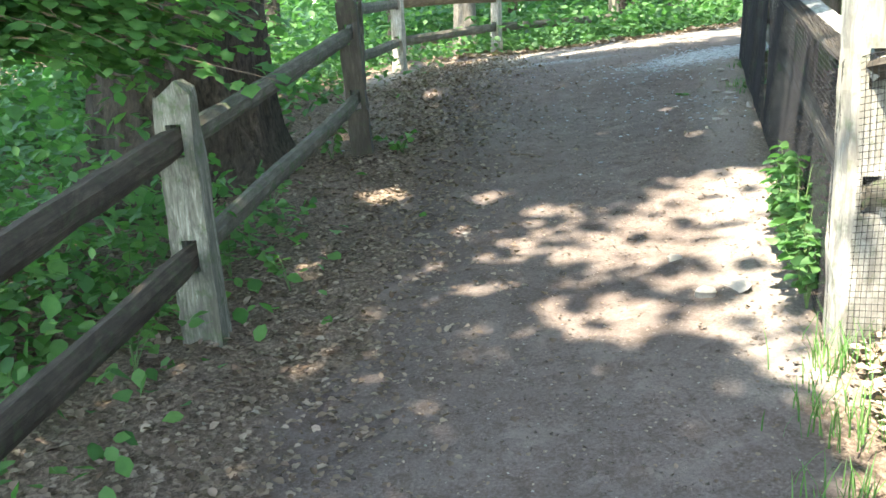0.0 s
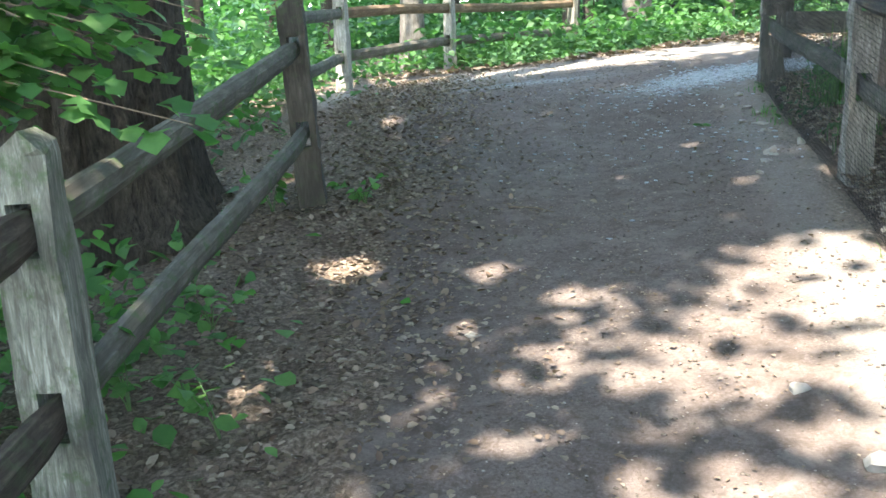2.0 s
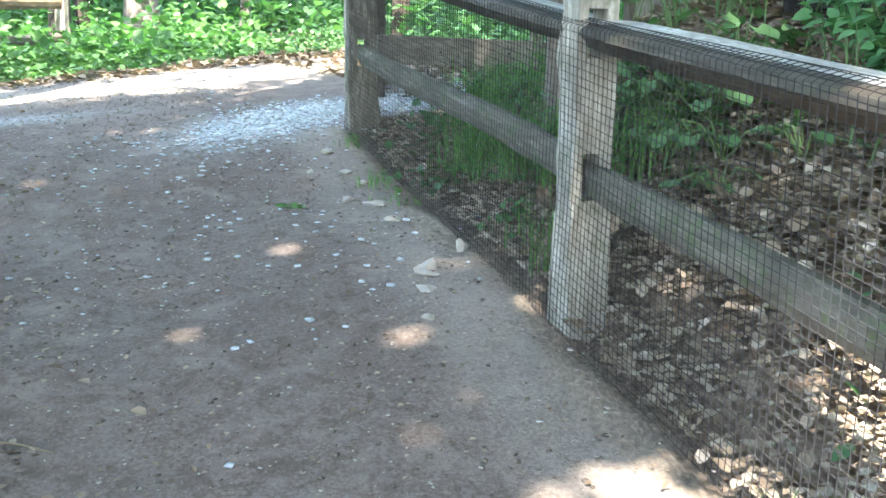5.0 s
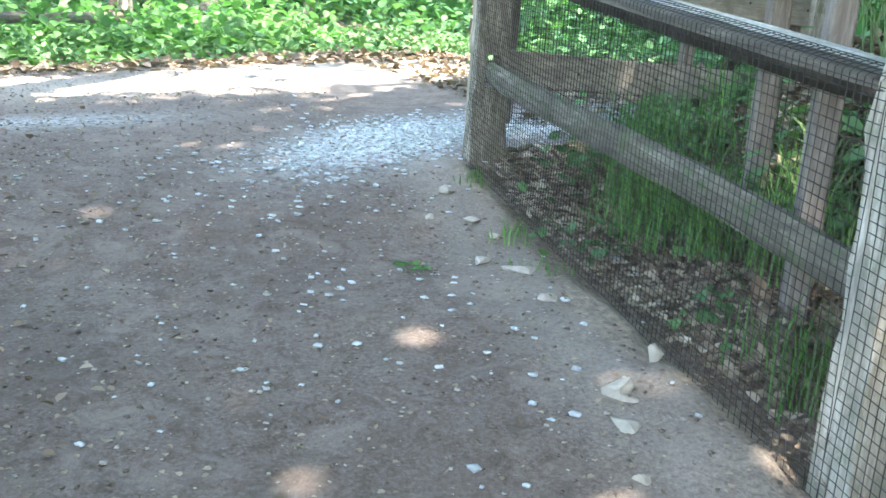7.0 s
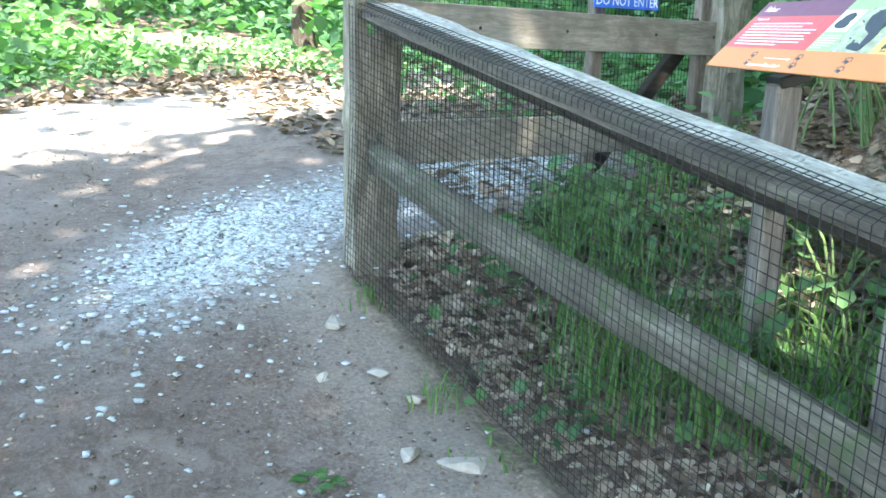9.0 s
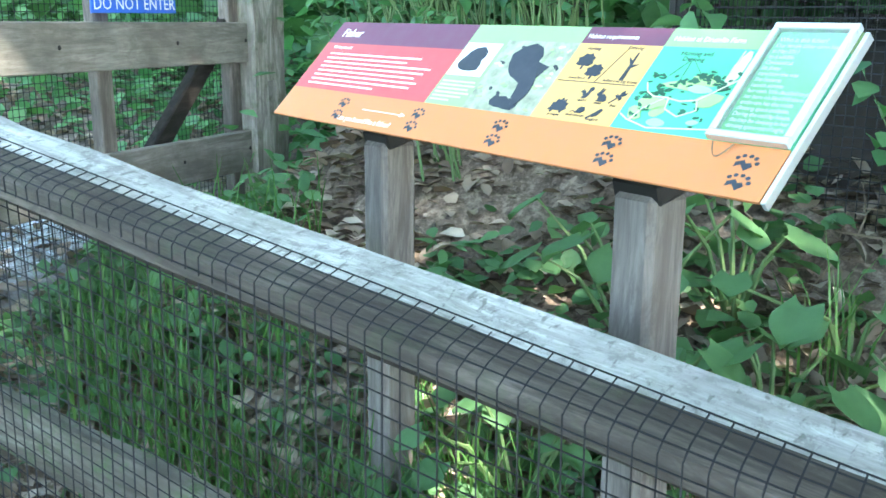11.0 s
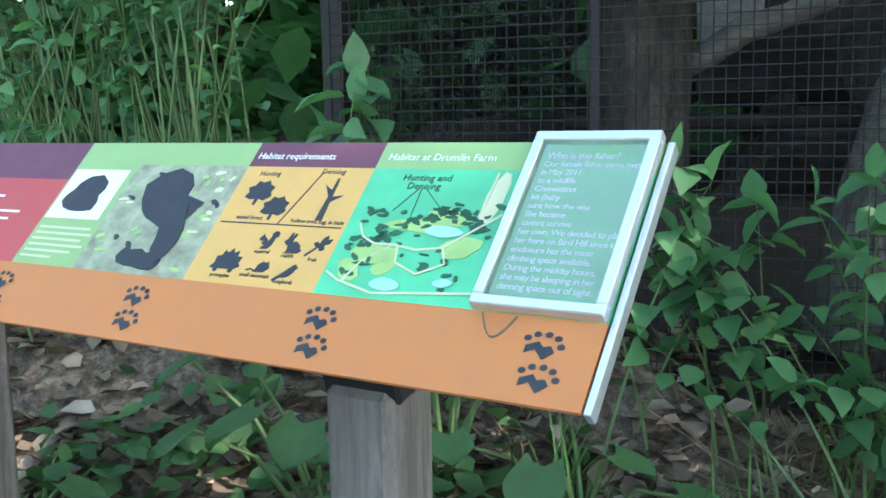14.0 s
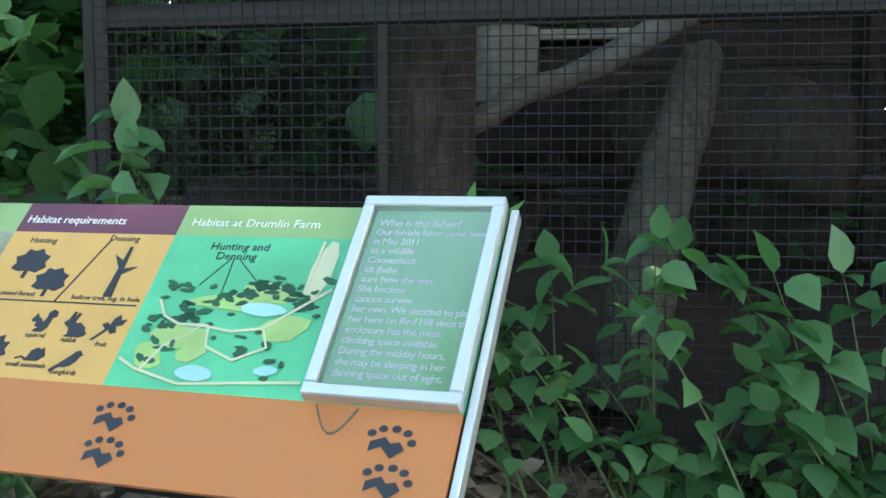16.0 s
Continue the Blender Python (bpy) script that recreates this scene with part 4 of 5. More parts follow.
log("dead_tree", [(1.93, 0.34, 0.1), (1.95, 0.33, 1.3), (1.98, 0.30, 3.0)], [0.13, 0.11, 0.10], "rough grey tree trunk standing inside the enclosure", M_BARK, "tree")
log("climbing_branch", [(2.02, 0.26, 1.52), (1.96, -0.1, 1.70), (1.88, -0.62, 1.98), (1.86, -1.0, 2.2)], [0.03, 0.032, 0.036, 0.04], "smooth bare branch leaning across the enclosure", wood("bare_branch", (0.09, 0.08, 0.07), (0.15, 0.135, 0.12), (0.21, 0.19, 0.17), 1), "branch")
log("leaning_log", [(1.66, -0.05, 0.9), (1.78, -0.18, 1.33), (1.94, -0.35, 1.72)], [0.085, 0.075, 0.05], "lichen-spotted log leaning inside the enclosure", bark("lichen_bark", (0.075, 0.065, 0.055), (0.24, 0.225, 0.19), 2.2), "log")
log("hollow_log", [(2.15, -0.25, 1.52), (1.98, -0.45, 1.53), (1.80, -0.66, 1.47)], [0.13, 0.15, 0.14], "thick hollow log lying inside the enclosure", M_BARK_DARK)
log("climbing_branch", [(2.6, 0.6, 0.4), (2.5, 0.0, 1.2), (2.3, -0.8, 2.9)], [0.05, 0.045, 0.03], "dark bare branch leaning at the enclosure's back", M_BARK_DARK, "branch")


def build_den():
    x, y = 2.62, -0.15
    e = thing("den_box", (x, y, 1.42), "dim wooden den box on a shelf inside the enclosure", "box", rz=math.degrees(math.atan2(CAGE_DIR.y, CAGE_DIR.x)))
    part("body", box((0.46, 0.4, 0.36), pose(0, 0, 0.2)), M_DARK_SHADED, e)
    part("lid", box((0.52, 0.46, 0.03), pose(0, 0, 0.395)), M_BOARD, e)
    part("shelf", box((2.4, 0.55, 0.04), pose(0.6, 0, -0.02)), M_DARK_SHADED, e)
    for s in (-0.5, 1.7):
        part("leg", box((0.07, 0.07, 0.76), pose(s, 0.1, -0.40)), M_DARK_SHADED, e)
    b = part("bucket", bmesh_bucket(), M_BOARD, e, "pale round tub")
    b.matrix_local = pose(-0.12, -0.31, 0.3)


def bmesh_bucket():
    bm = bmesh.new()
    bmesh.ops.create_cone(bm, cap_ends=True, segments=18, radius1=0.085, radius2=0.095, depth=0.2)
    bmesh.ops.inset_region(bm, faces=[f for f in bm.faces if f.normal.z > 0.9], thickness=0.012, depth=-0.03)
    return bm


build_den()


def soil_bank():
    """The dug, rooty earth inside and under the enclosure's front."""
    rng = np.random.default_rng(9)
    us, ws = np.linspace(-0.2, CAGE_RUN, 40), np.linspace(0.06, CAGE_DEPTH, 24)
    verts = []
    for w in ws:
        for u in us:
            x, y = cage_xy(u, w)
            verts.append((x, y, float(level(x, y)) + 0.03 + 0.22 * smooth_step(0.1, 1.2, w) + rng.normal(0, 0.025)))
    n = len(us)
    faces = [(j * n + i, j * n + i + 1, (j + 1) * n + i + 1, (j + 1) * n + i) for j in range(len(ws) - 1) for i in range(n - 1)]
    tagged(link_mesh("soil_bank", verts, faces, M_SOIL, None, "dark dug earth bank inside the enclosure", True), "", "soil", kind="stuff")


soil_bank()

# ---- trees ----
SUN_GAPS = [(-0.80, -1.9, 1.35, 0.85), (-0.4, -1.0, 0.45, 0.3), (-1.2, -3.0, 0.4, 0.25), (-0.2, -3.0, 0.8, 0.9), (-0.35, -1.2, 0.55, 0.6), (-2.95, -2.0, 0.3, 0.35), (-5.2, -2.2, 1.1, 0.9), (-4.6, -1.3, 0.4, 0.5), (-0.2, -4.1, 0.5, 1.0), (-1.9, -0.9, 0.25, 0.2), (-2.6, -0.9, 0.28, 0.35), (-2.75, 2.6, 0.2, 0.35), (-5.0, 5.5, 1.2, 1.2), (-3.6, 1.3, 0.45, 0.45), (-3.4, 10.0, 0.9, 0.9),
            (-1.3, 6.2, 2.7, 0.75), (2.3, 6.7, 1.8, 0.6), (-3.9, 7.4, 1.0, 1.3), (-5.8, 8.0, 1.3, 1.8), (-5.5, 3.5, 0.7, 1.0), (0.95, -2.2, 0.8, 0.8), (0.55, -1.2, 0.5, 0.65), (1.5, -0.9, 0.5, 0.5)]
FLECKS = np.random.default_rng(21)
FLECK_AT = np.stack([FLECKS.uniform(-3.0, -0.6, 22), np.concatenate([FLECKS.uniform(-4.5, -2.6, 9), FLECKS.uniform(2.2, 6.5, 13)]), FLECKS.uniform(-0.09, 0.0, 22)], 1)


def crown_leaves(rng, centre, radius, n, size):
    n, size = int(n * 3.4), size * 0.5
    d = around(rng, n)
    p = np.array(centre) + d * np.array(radius) * (rng.uniform(0.35, 1.0, (n, 1)) ** 0.5)
    # leaves left out along the sun's line, so sun patches land at SUN_GAPS and FLECK_AT
    k = p[:, 2:] / SUN_DIR.z
    hit = p[:, :2] - k * np.array([[SUN_DIR.x, SUN_DIR.y]])
    keep = np.ones(n, bool)
    for gx, gy, rx, ry in SUN_GAPS:
        q = ((hit[:, 0] - gx) / rx) ** 2 + ((hit[:, 1] - gy) / ry) ** 2
        keep &= (q > 1.0 + rng.normal(0, 0.5, n)) | (rng.random(n) < 0.03)
    for gx, gy, r in FLECK_AT:
        keep &= (hit[:, 0] - gx) ** 2 + (2.2 * (hit[:, 1] - gy)) ** 2 > (r + size * 0.42) ** 2
    p = p[keep]
    return leaves(p, around(rng, len(p)) * np.array([1, 1, 0.4]), rng.uniform(0.7, 1.3, len(p)) * size, rng, 1.5, 0.3)


def build_tree(x, y, dia, height, crown_r, crown_n, seed, label, mat_=M_BARK_DARK, lean=(0, 0), flare=0.35, leaf=M_LEAF_DARK, crown_z=None, leaf_size=0.34, sides=14, ridged=False):
    rng = np.random.default_rng(seed)
    z = float(level(x, y))
    e = thing("tree", (x, y, z), label, "tree")
    pts, rad = [], []
    wig = 0.0 if ridged else 0.02
    for h in ([-0.25] + list(np.arange(0, 3.4, 0.07)) + [4.5, 6, height] if ridged else (-0.25, 0.0, 0.12, 0.3, 0.6, 1.1, 2.0, 3.5, 5.5, height * 0.8, height)):
        t = max(h, 0) / height
        pts.append((lean[0] * h + rng.normal(0, 1) * wig * min(h, 1), lean[1] * h + rng.normal(0, 1) * wig * min(h, 1), h))
        rad.append(dia / 2 * ((1 - 0.72 * t) + flare * math.exp(-max(h, 0) / 0.28)))
    v, f = tube(pts, rad, sides)
    cells = []
    for i, p in enumerate(v):
        ring = i // sides
        a = 2 * math.pi * (i % sides) / sides
        k = 1 + 0.07 * math.sin(3 * a + seed) + 0.04 * math.sin(7 * a + 2 * seed) + rng.normal(0, 0.015)
        c = Vector(pts[ring])
        if ridged:
            buttress = math.exp(-max(c.z, 0) / 0.5)
            q = Vector((math.cos(a) * 6.5, math.sin(a) * 6.5, c.z * 1.6 + 0.25 * math.sin(5 * a)))
            crease = abs(noise.noise(q)) + 0.5 * abs(noise.noise(q * 2.3))
            k = 1 + 0.05 * math.sin(2 * a + 0.6) + 0.13 * buttress * math.sin(5 * a + 1) + 0.16 * (min(crease, 0.5) - 0.22)
        cells.append(c + (p - c) * k)
    pieces = [(cells, f)]
    for k in range(5):
        a = rng.uniform(0, 6.28)
        h = height * rng.uniform(0.5, 0.85)
        q = Vector((lean[0] * h, lean[1] * h, h))
        d = Vector((math.cos(a), math.sin(a), 0.55))
        pieces.append(tube([q, q + d * crown_r * 0.45, q + d * crown_r * 0.8 + Vector((0, 0, 0.5))], [dia * 0.16, dia * 0.09, dia * 0.03], 6))
    v, f = joined(pieces)
    link_mesh("trunk", v, f, mat_, e, "", True)
    if crown_n:
        cz = crown_z or height
        lv, lf = crown_leaves(rng, (x + lean[0] * cz, y + lean[1] * cz, z + cz), (crown_r, crown_r, crown_r * 0.5), crown_n, leaf_size)
        lv = lv - np.array([x, y, z])
        leaf_mesh("crown", lv, lf, leaf, e)
    return e


build_tree(-4.30, 0.35, 1.40, 11, 5.5, 1900, 1, "massive old tree with deeply furrowed dark bark", M_BARK, (-0.01, 0.0), 0.30, M_LEAF, 10.5, sides=150, ridged=True)
NAMED = [(-3.25, 9.9, 0.40, M_BARK_PALE, "pale sunlit trunk behind the fence"), (-0.50, 15.2, 0.34, M_BARK_DARK, "grey trunk at the wood's edge"), (-0.12, 15.8, 0.26, M_BARK_DARK, "thin grey trunk at the wood's edge"),
         (0.95, 16.4, 0.62, M_BARK_PALE, "broad grey trunk at the wood's edge"), (2.4, 21.0, 0.28, M_BARK_DARK, "thin dark trunk in the wood"), (3.3, 18.0, 0.22, M_BARK_PALE, "slim pale trunk in the wood"),
         (-6.4, 9.0, 0.30, M_BARK_DARK, "dark trunk in the wood"), (-7.5, 4.5, 0.36, M_BARK_DARK, "dark trunk in the wood")]
for i, (x, y, d, m, lab) in enumerate(NAMED):
    build_tree(x, y, d, 10 + i % 3, 3.6, 750, 20 + i, lab, m, (0.01 * (i % 3 - 1), 0), 0.3)
RNG_T = np.random.default_rng(5)
# the southern trees are out of view, added so their crowns shade the path
SPOTS = [(2.9, -8.2), (-4.9, -8.2), (-5.6, -3.4), (3.2, -2.4), (0.8, -12.5), (-2.5, -13.0), (2.3, -4.5), (4.6, -1.8), (5.2, 2.6), (7.0, 6.0), (4.2, 11.5), (7.5, 13.5), (-8.5, -2.5), (-6.2, -5.0), (-9.5, 12.5), (-5.5, 15.0), (6.3, 19.5), (10.5, 9.5), (-3.2, 19.5), (-8.0, 20.0), (9.5, 22.0), (1.0, 25.0), (-4.5, -10.0), (1.5, -9.5), (-11.5, 6.0), (4.8, 25.0), (-1.8, 24.0), (12.5, 16.0), (6.0, -6.5), (-9.5, -9.0), (8.5, 1.0)]
for i, (x, y) in enumerate(SPOTS):
    build_tree(x, y, RNG_T.uniform(0.18, 0.42), RNG_T.uniform(9, 12), 5.0 if y < 0 else 4.2, 2700 if y < 0 else 800, 60 + i, "tall added forest tree with bare lower trunk", M_BARK_DARK, tuple(RNG_T.normal(0, 0.02, 2)), 0.25, sides=10)

# ---- undergrowth ----


def stalks_and_leaves(rng, base, n_stems, height, spread, per_stem, size, width, droop=0.3, flat=0.2):
    """A leafy plant: thin arching stems with leaves set along them. Returns stems, leaves."""
    stems, at, aim, sz = [], [], [], []
    for _ in range(n_stems):
        a = rng.uniform(0, 6.28)
        out = spread * rng.uniform(0.3, 1.0)
        h = height * rng.uniform(0.65, 1.1)
        p = [Vector(base) + Vector((math.cos(a) * out * t ** 1.4, math.sin(a) * out * t ** 1.4, h * (t - 0.18 * t * t))) for t in np.linspace(0, 1, 6)]
        stems.append(tube(p, [0.0045 * (1.15 - t) for t in np.linspace(0, 1, 6)], 4))
        for k in range(per_stem):
            t = rng.uniform(0.3, 1.0)
            i = min(int(t * 5), 4)
            q = p[i].lerp(p[i + 1], t * 5 - i)
            b = a + rng.choice([-1, 1]) * rng.uniform(0.4, 1.7)
            at.append(q)
            aim.append((math.cos(b), math.sin(b), 0.25))
            sz.append(size * rng.uniform(0.65, 1.2))
    lv = blades([tuple(q) for q in at], aim, sz, rng, width, flat, droop)
    return joined(stems), lv


def plant(name, x, y, label, category, mat_, seed, n_stems, height, spread, per_stem, size, width=1.0, droop=0.3, group="", z=None):
    rng = np.random.default_rng(seed)
    zz = float(level(x, y)) - 0.01 if z is None else z
    e = thing(name, (x, y, zz), label, category, group)
    s, l = stalks_and_leaves(rng, (0, 0, 0), n_stems, height, spread, per_stem, size, width, droop)
    tagged(link_mesh("stem", s[0], s[1], M_STEM, e), kind="stuff")
    tagged(leaf_mesh("foliage", l[0], l[1], mat_, e), kind="stuff")
    return e


def thicket(name, n, area, zr, size, mat_, seed, label, clump=0.5):
    """A mass of low leafy growth that nobody could count, with uneven tops and gaps."""
    rng = np.random.default_rng(seed)
    m = max(8, n // 60)
    c = np.array([area(rng) for _ in range(m)])
    hgt = rng.uniform(zr[0], zr[1], m)
    pick = rng.integers(0, m, n)
    off = rng.normal(0, clump, (n, 2))
    xy = c[pick] + off
    t = rng.random(n) ** 0.7
    z = level(xy[:, 0], xy[:, 1]) + 0.04 + t * hgt[pick] * np.exp(-(off ** 2).sum(1) / (2.2 * clump ** 2))
    p = np.column_stack([xy, z])
    v, f = leaves(p, around(rng, n) * np.array([1, 1, 0.5]), size * rng.uniform(0.6, 1.3, n), rng, 1.15, 0.35, 0.25)
    return tagged(leaf_mesh(name, v, f, mat_, None, label), "", "undergrowth", kind="stuff")


U = lambda x0, x1, y0, y1: (lambda r: (r.uniform(x0, x1), r.uniform(y0, y1)))
thicket("sunlit_undergrowth", 13000, U(-8.5, -4.3, 2.0, 12), (0.4, 1.5), 0.11, M_LEAF_SUN, 1, "bright green leafy undergrowth behind the fence")
thicket("sunlit_undergrowth", 5000, U(-3.2, 1.2, 8.6, 13), (0.2, 0.75), 0.13, M_LEAF_SUN, 2, "bright green leafy undergrowth at the wood's edge")
thicket("woodland_edge", 4500, U(-2.2, 6.5, 7.9, 10.5), (0.08, 0.36), 0.07, M_BURDOCK, 19, "low green growth along the path's far edge", 0.3)
thicket("forest_undergrowth", 16000, U(-12, -4.8, -7, 3), (0.5, 2.4), 0.12, M_LEAF, 3, "dense green leafy growth under the trees", 0.7)
thicket("forest_undergrowth", 14000, U(-14, 14, 15.5, 22), (0.5, 3.2), 0.22, M_LEAF_DARK, 4, "dense dark green forest undergrowth", 0.8)
thicket("forest_undergrowth", 12000, U(-20, 22, 22, 32), (2.0, 7.5), 0.36, M_LEAF_DARK, 6, "deep green woodland foliage in the distance", 1.4)
thicket("forest_undergrowth", 12000, U(-24, 26, 30, 42), (4.0, 13), 0.55, M_LEAF_DARK, 7, "deep green woodland foliage in the distance", 2.0)
thicket("forest_undergrowth", 7000, U(4.5, 12, 9.5, 17), (0.4, 2.0), 0.2, M_LEAF_DARK, 8, "green undergrowth beyond the path's bend", 0.6)
thicket("bank_undergrowth", 5000, U(2.6, 7, 2.0, 7.0), (0.2, 1.0), 0.10, M_SHRUB, 9, "green leafy growth on the bank behind the gate", 0.45)
thicket("bank_undergrowth", 6000, U(4.3, 9, -4, 2.0), (1.2, 4.2), 0.2, M_LEAF_DARK, 10, "dark leafy growth behind the enclosure", 0.7)
thicket("forest_undergrowth", 7000, U(9, 18, -6, 14), (1.5, 6.5), 0.36, M_LEAF_DARK, 11, "deep green woodland foliage in the distance", 1.2)
thicket("forest_undergrowth", 7000, U(-22, -11, -10, 22), (1.5, 7), 0.38, M_LEAF_DARK, 12, "deep green woodland foliage in the distance", 1.2)
thicket("forest_undergrowth", 15000, U(5.2, 9.5, -5, 9), (2.0, 7.0), 0.26, M_LEAF_DARK, 17, "dense dark green woodland on the bank", 0.9)
thicket("forest_undergrowth", 5000, U(-12, 12, -16, -10), (0.6, 4), 0.3, M_LEAF_DARK, 13, "green woodland foliage down the slope", 1.0)


def overhanging_branch():
    """The leafy maple branch that hangs in front of the old tree."""
    rng = np.random.default_rng(12)
    e = thing("hanging_branch", (-3.75, -2.05, 0.62), "leafy maple branch hanging over the fence post", "branch")
    pieces, at, aim, sz = [], [], [], []
    for k in range(46):
        s = Vector((-0.9 + rng.normal(0, 0.3), rng.normal(0, 0.3), rng.uniform(0.0, 0.7)))
        t = Vector((rng.uniform(0.0, 1.12), rng.uniform(-0.5, 0.45), s.z * 0.8 - rng.uniform(0.0, 0.22)))
        p = [s.lerp(t, q) + Vector((0, 0, 0.12 * math.sin(math.pi * q))) for q in np.linspace(0, 1, 6)]
        pieces.append(tube(p, [0.007, 0.006, 0.005, 0.004, 0.003, 0.002], 4))
        for _ in range(60):
            q = rng.uniform(0.1, 1) * 5
            i = min(int(q), 4)
            c = p[i].lerp(p[i + 1], q - i)
            at.append(tuple(c + Vector(rng.normal(0, 0.045, 3))))
            b = rng.uniform(-1.8, 1.8)
            aim.append((math.cos(b), math.sin(b), -0.1))
            sz.append(rng.uniform(0.055, 0.105))
    v, f = joined(pieces)
    tagged(link_mesh("stem", v, f, M_TWIG, e), kind="stuff")
    l = blades(at, aim, sz, rng, 1.1, 0.6, 0.25, LOBED)
    ob = leaf_mesh("foliage", l[0], l[1], M_LEAF, e)
    tagged(ob, kind="stuff")


overhanging_branch()
thicket("sapling_foliage", 5500, U(-5.8, -3.5, -4.2, -1.3), (0.5, 2.4), 0.085, M_LEAF, 14, "light green sapling leaves behind the fence", 0.4)
for i, (x, y, h) in enumerate(((-3.15, -1.9, 0.45), (-3.3, -0.7, 0.5), (-3.2, -3.0, 0.4), (-3.5, -2.4, 0.5), (-2.75, -2.1, 0.35), (-2.6, 0.4, 0.22), (-3.15, 0.35, 0.3), (-3.4, -3.7, 0.45), (-3.05, -1.2, 0.3))):
    plant("seedling", x, y, "small green seedling growing beside the fence", "plant", M_LEAF, 200 + i, 4, h, 0.22, 7, 0.075, 1.2, 0.25, "seedlings by the fence")
for i, (y, h, s) in enumerate(((-2.35, 0.66, 10), (-2.15, 0.60, 10), (-2.55, 0.50, 10), (-1.9, 0.58, 9), (-1.45, 0.30, 4), (-2.72, 0.40, 8), (-2.25, 0.45, 9))):
    plant("nettle", fence_x(y) - 0.10 + 0.14 * (y > -1.6), y, "bright green nettle at the foot of the mesh", "plant", M_LEAF_SUN, 230 + i, s, h, 0.16, 9, 0.07, 1.1, 0.3, "plants along the mesh fence")


def grass_tuft(x, y, n, h, seed, label="tuft of green grass", mat_=M_GRASS, spread=0.06):
    rng = np.random.default_rng(seed)
    base = np.column_stack([rng.normal(0, spread, n), rng.normal(0, spread, n), np.zeros(n)])
    a = rng.uniform(0, 6.28, n)
    tilt = rng.uniform(0.1, 0.65, n)
    length = h * rng.uniform(0.5, 1.15, n)
    vs, fs = [], []
    for i in range(n):
        d = np.array([math.cos(a[i]), math.sin(a[i]), 0])
        s = np.array([-d[1], d[0], 0]) * 0.0032
        p = [base[i] + d * tilt[i] * length[i] * t * t + np.array([0, 0, length[i] * (t - 0.25 * tilt[i] * t * t)]) for t in (0, 0.4, 0.75, 1)]
        k = len(vs)
        for t, q in zip((1, 0.9, 0.6, 0.1), p):
            vs += [q - s * t, q + s * t]
        fs += [(k, k + 1, k + 3, k + 2), (k + 2, k + 3, k + 5, k + 4), (k + 4, k + 5, k + 7, k + 6)]
    ob = leaf_mesh("grass_tuft", np.array(vs), np.array(fs), mat_, None, label)
    ob.matrix_world = pose(x, y, float(level(x, y)) - 0.02)
    return tagged(ob, "", "grass", "grass tufts", "stuff")


for i, (x, y, n, h) in enumerate(((0.20, 2.55, 60, 0.10), (0.12, 1.95, 60, 0.14), (0.10, 1.6, 40, 0.10), (0.22, 0.42, 50, 0.18), (0.27, 0.62, 40, 0.2), (-0.02, -1.0, 60, 0.12), (-0.30, -3.2, 130, 0.22), (-0.36, -3.6, 140, 0.2), (-0.40, -4.1, 120, 0.2),
                                  (0.62, 1.55, 170, 0.40), (0.72, 1.15, 150, 0.36), (0.95, 1.75, 150, 0.42), (1.25, 2.05, 120, 0.4), (1.25, 0.55, 50, 0.42), (1.2, 0.2, 60, 0.40), (1.35, 0.0, 50, 0.45), (1.15, -0.25, 60, 0.4), (0.85, 1.3, 130, 0.35),
                                  (0.50, 1.35, 260, 0.50), (0.58, 1.05, 280, 0.52), (0.60, 0.80, 240, 0.50), (0.62, 1.75, 240, 0.52), (0.78, 2.0, 220, 0.5), (0.52, 1.58, 220, 0.45), (0.70, 0.62, 200, 0.46), (0.9, 2.25, 180, 0.45), (0.24, 0.36, 70, 0.24), (0.30, 0.48, 80, 0.26))):
    grass_tuft(x, y, int(n * 0.5), h * (0.9 if h < 0.3 else 0.72), 300 + i, spread=0.05 if n < 100 else 0.10)


def broad_plant(x, y, n, size, h, seed, label="broad-leaved burdock plant with large green leaves"):
    """Large heart-shaped leaves on long stalks from one root."""
    rng = np.random.default_rng(seed)
    e = thing("burdock", (x, y, float(level(x, y)) - 0.01), label, "plant", "burdocks")
    for k in range(n):
        a = 2 * math.pi * k / n + rng.uniform(-0.5, 0.5)
        r, hh = rng.uniform(0.06, 0.24), h * rng.uniform(0.3, 0.85)
        tip = Vector((math.cos(a) * r, math.sin(a) * r, hh))
        v, f = tube([(0, 0, 0), tip * 0.55 + Vector((0, 0, 0.05)), tip], [0.006, 0.005, 0.0035], 5)
        link_mesh("stalk", v, f, M_STEM, e)
        big = broad_leaf(tip, a, size * rng.uniform(0.75, 1.25), rng)
        link_mesh("leaf", big[0], big[1], M_BURDOCK, e, "", True)
    return e


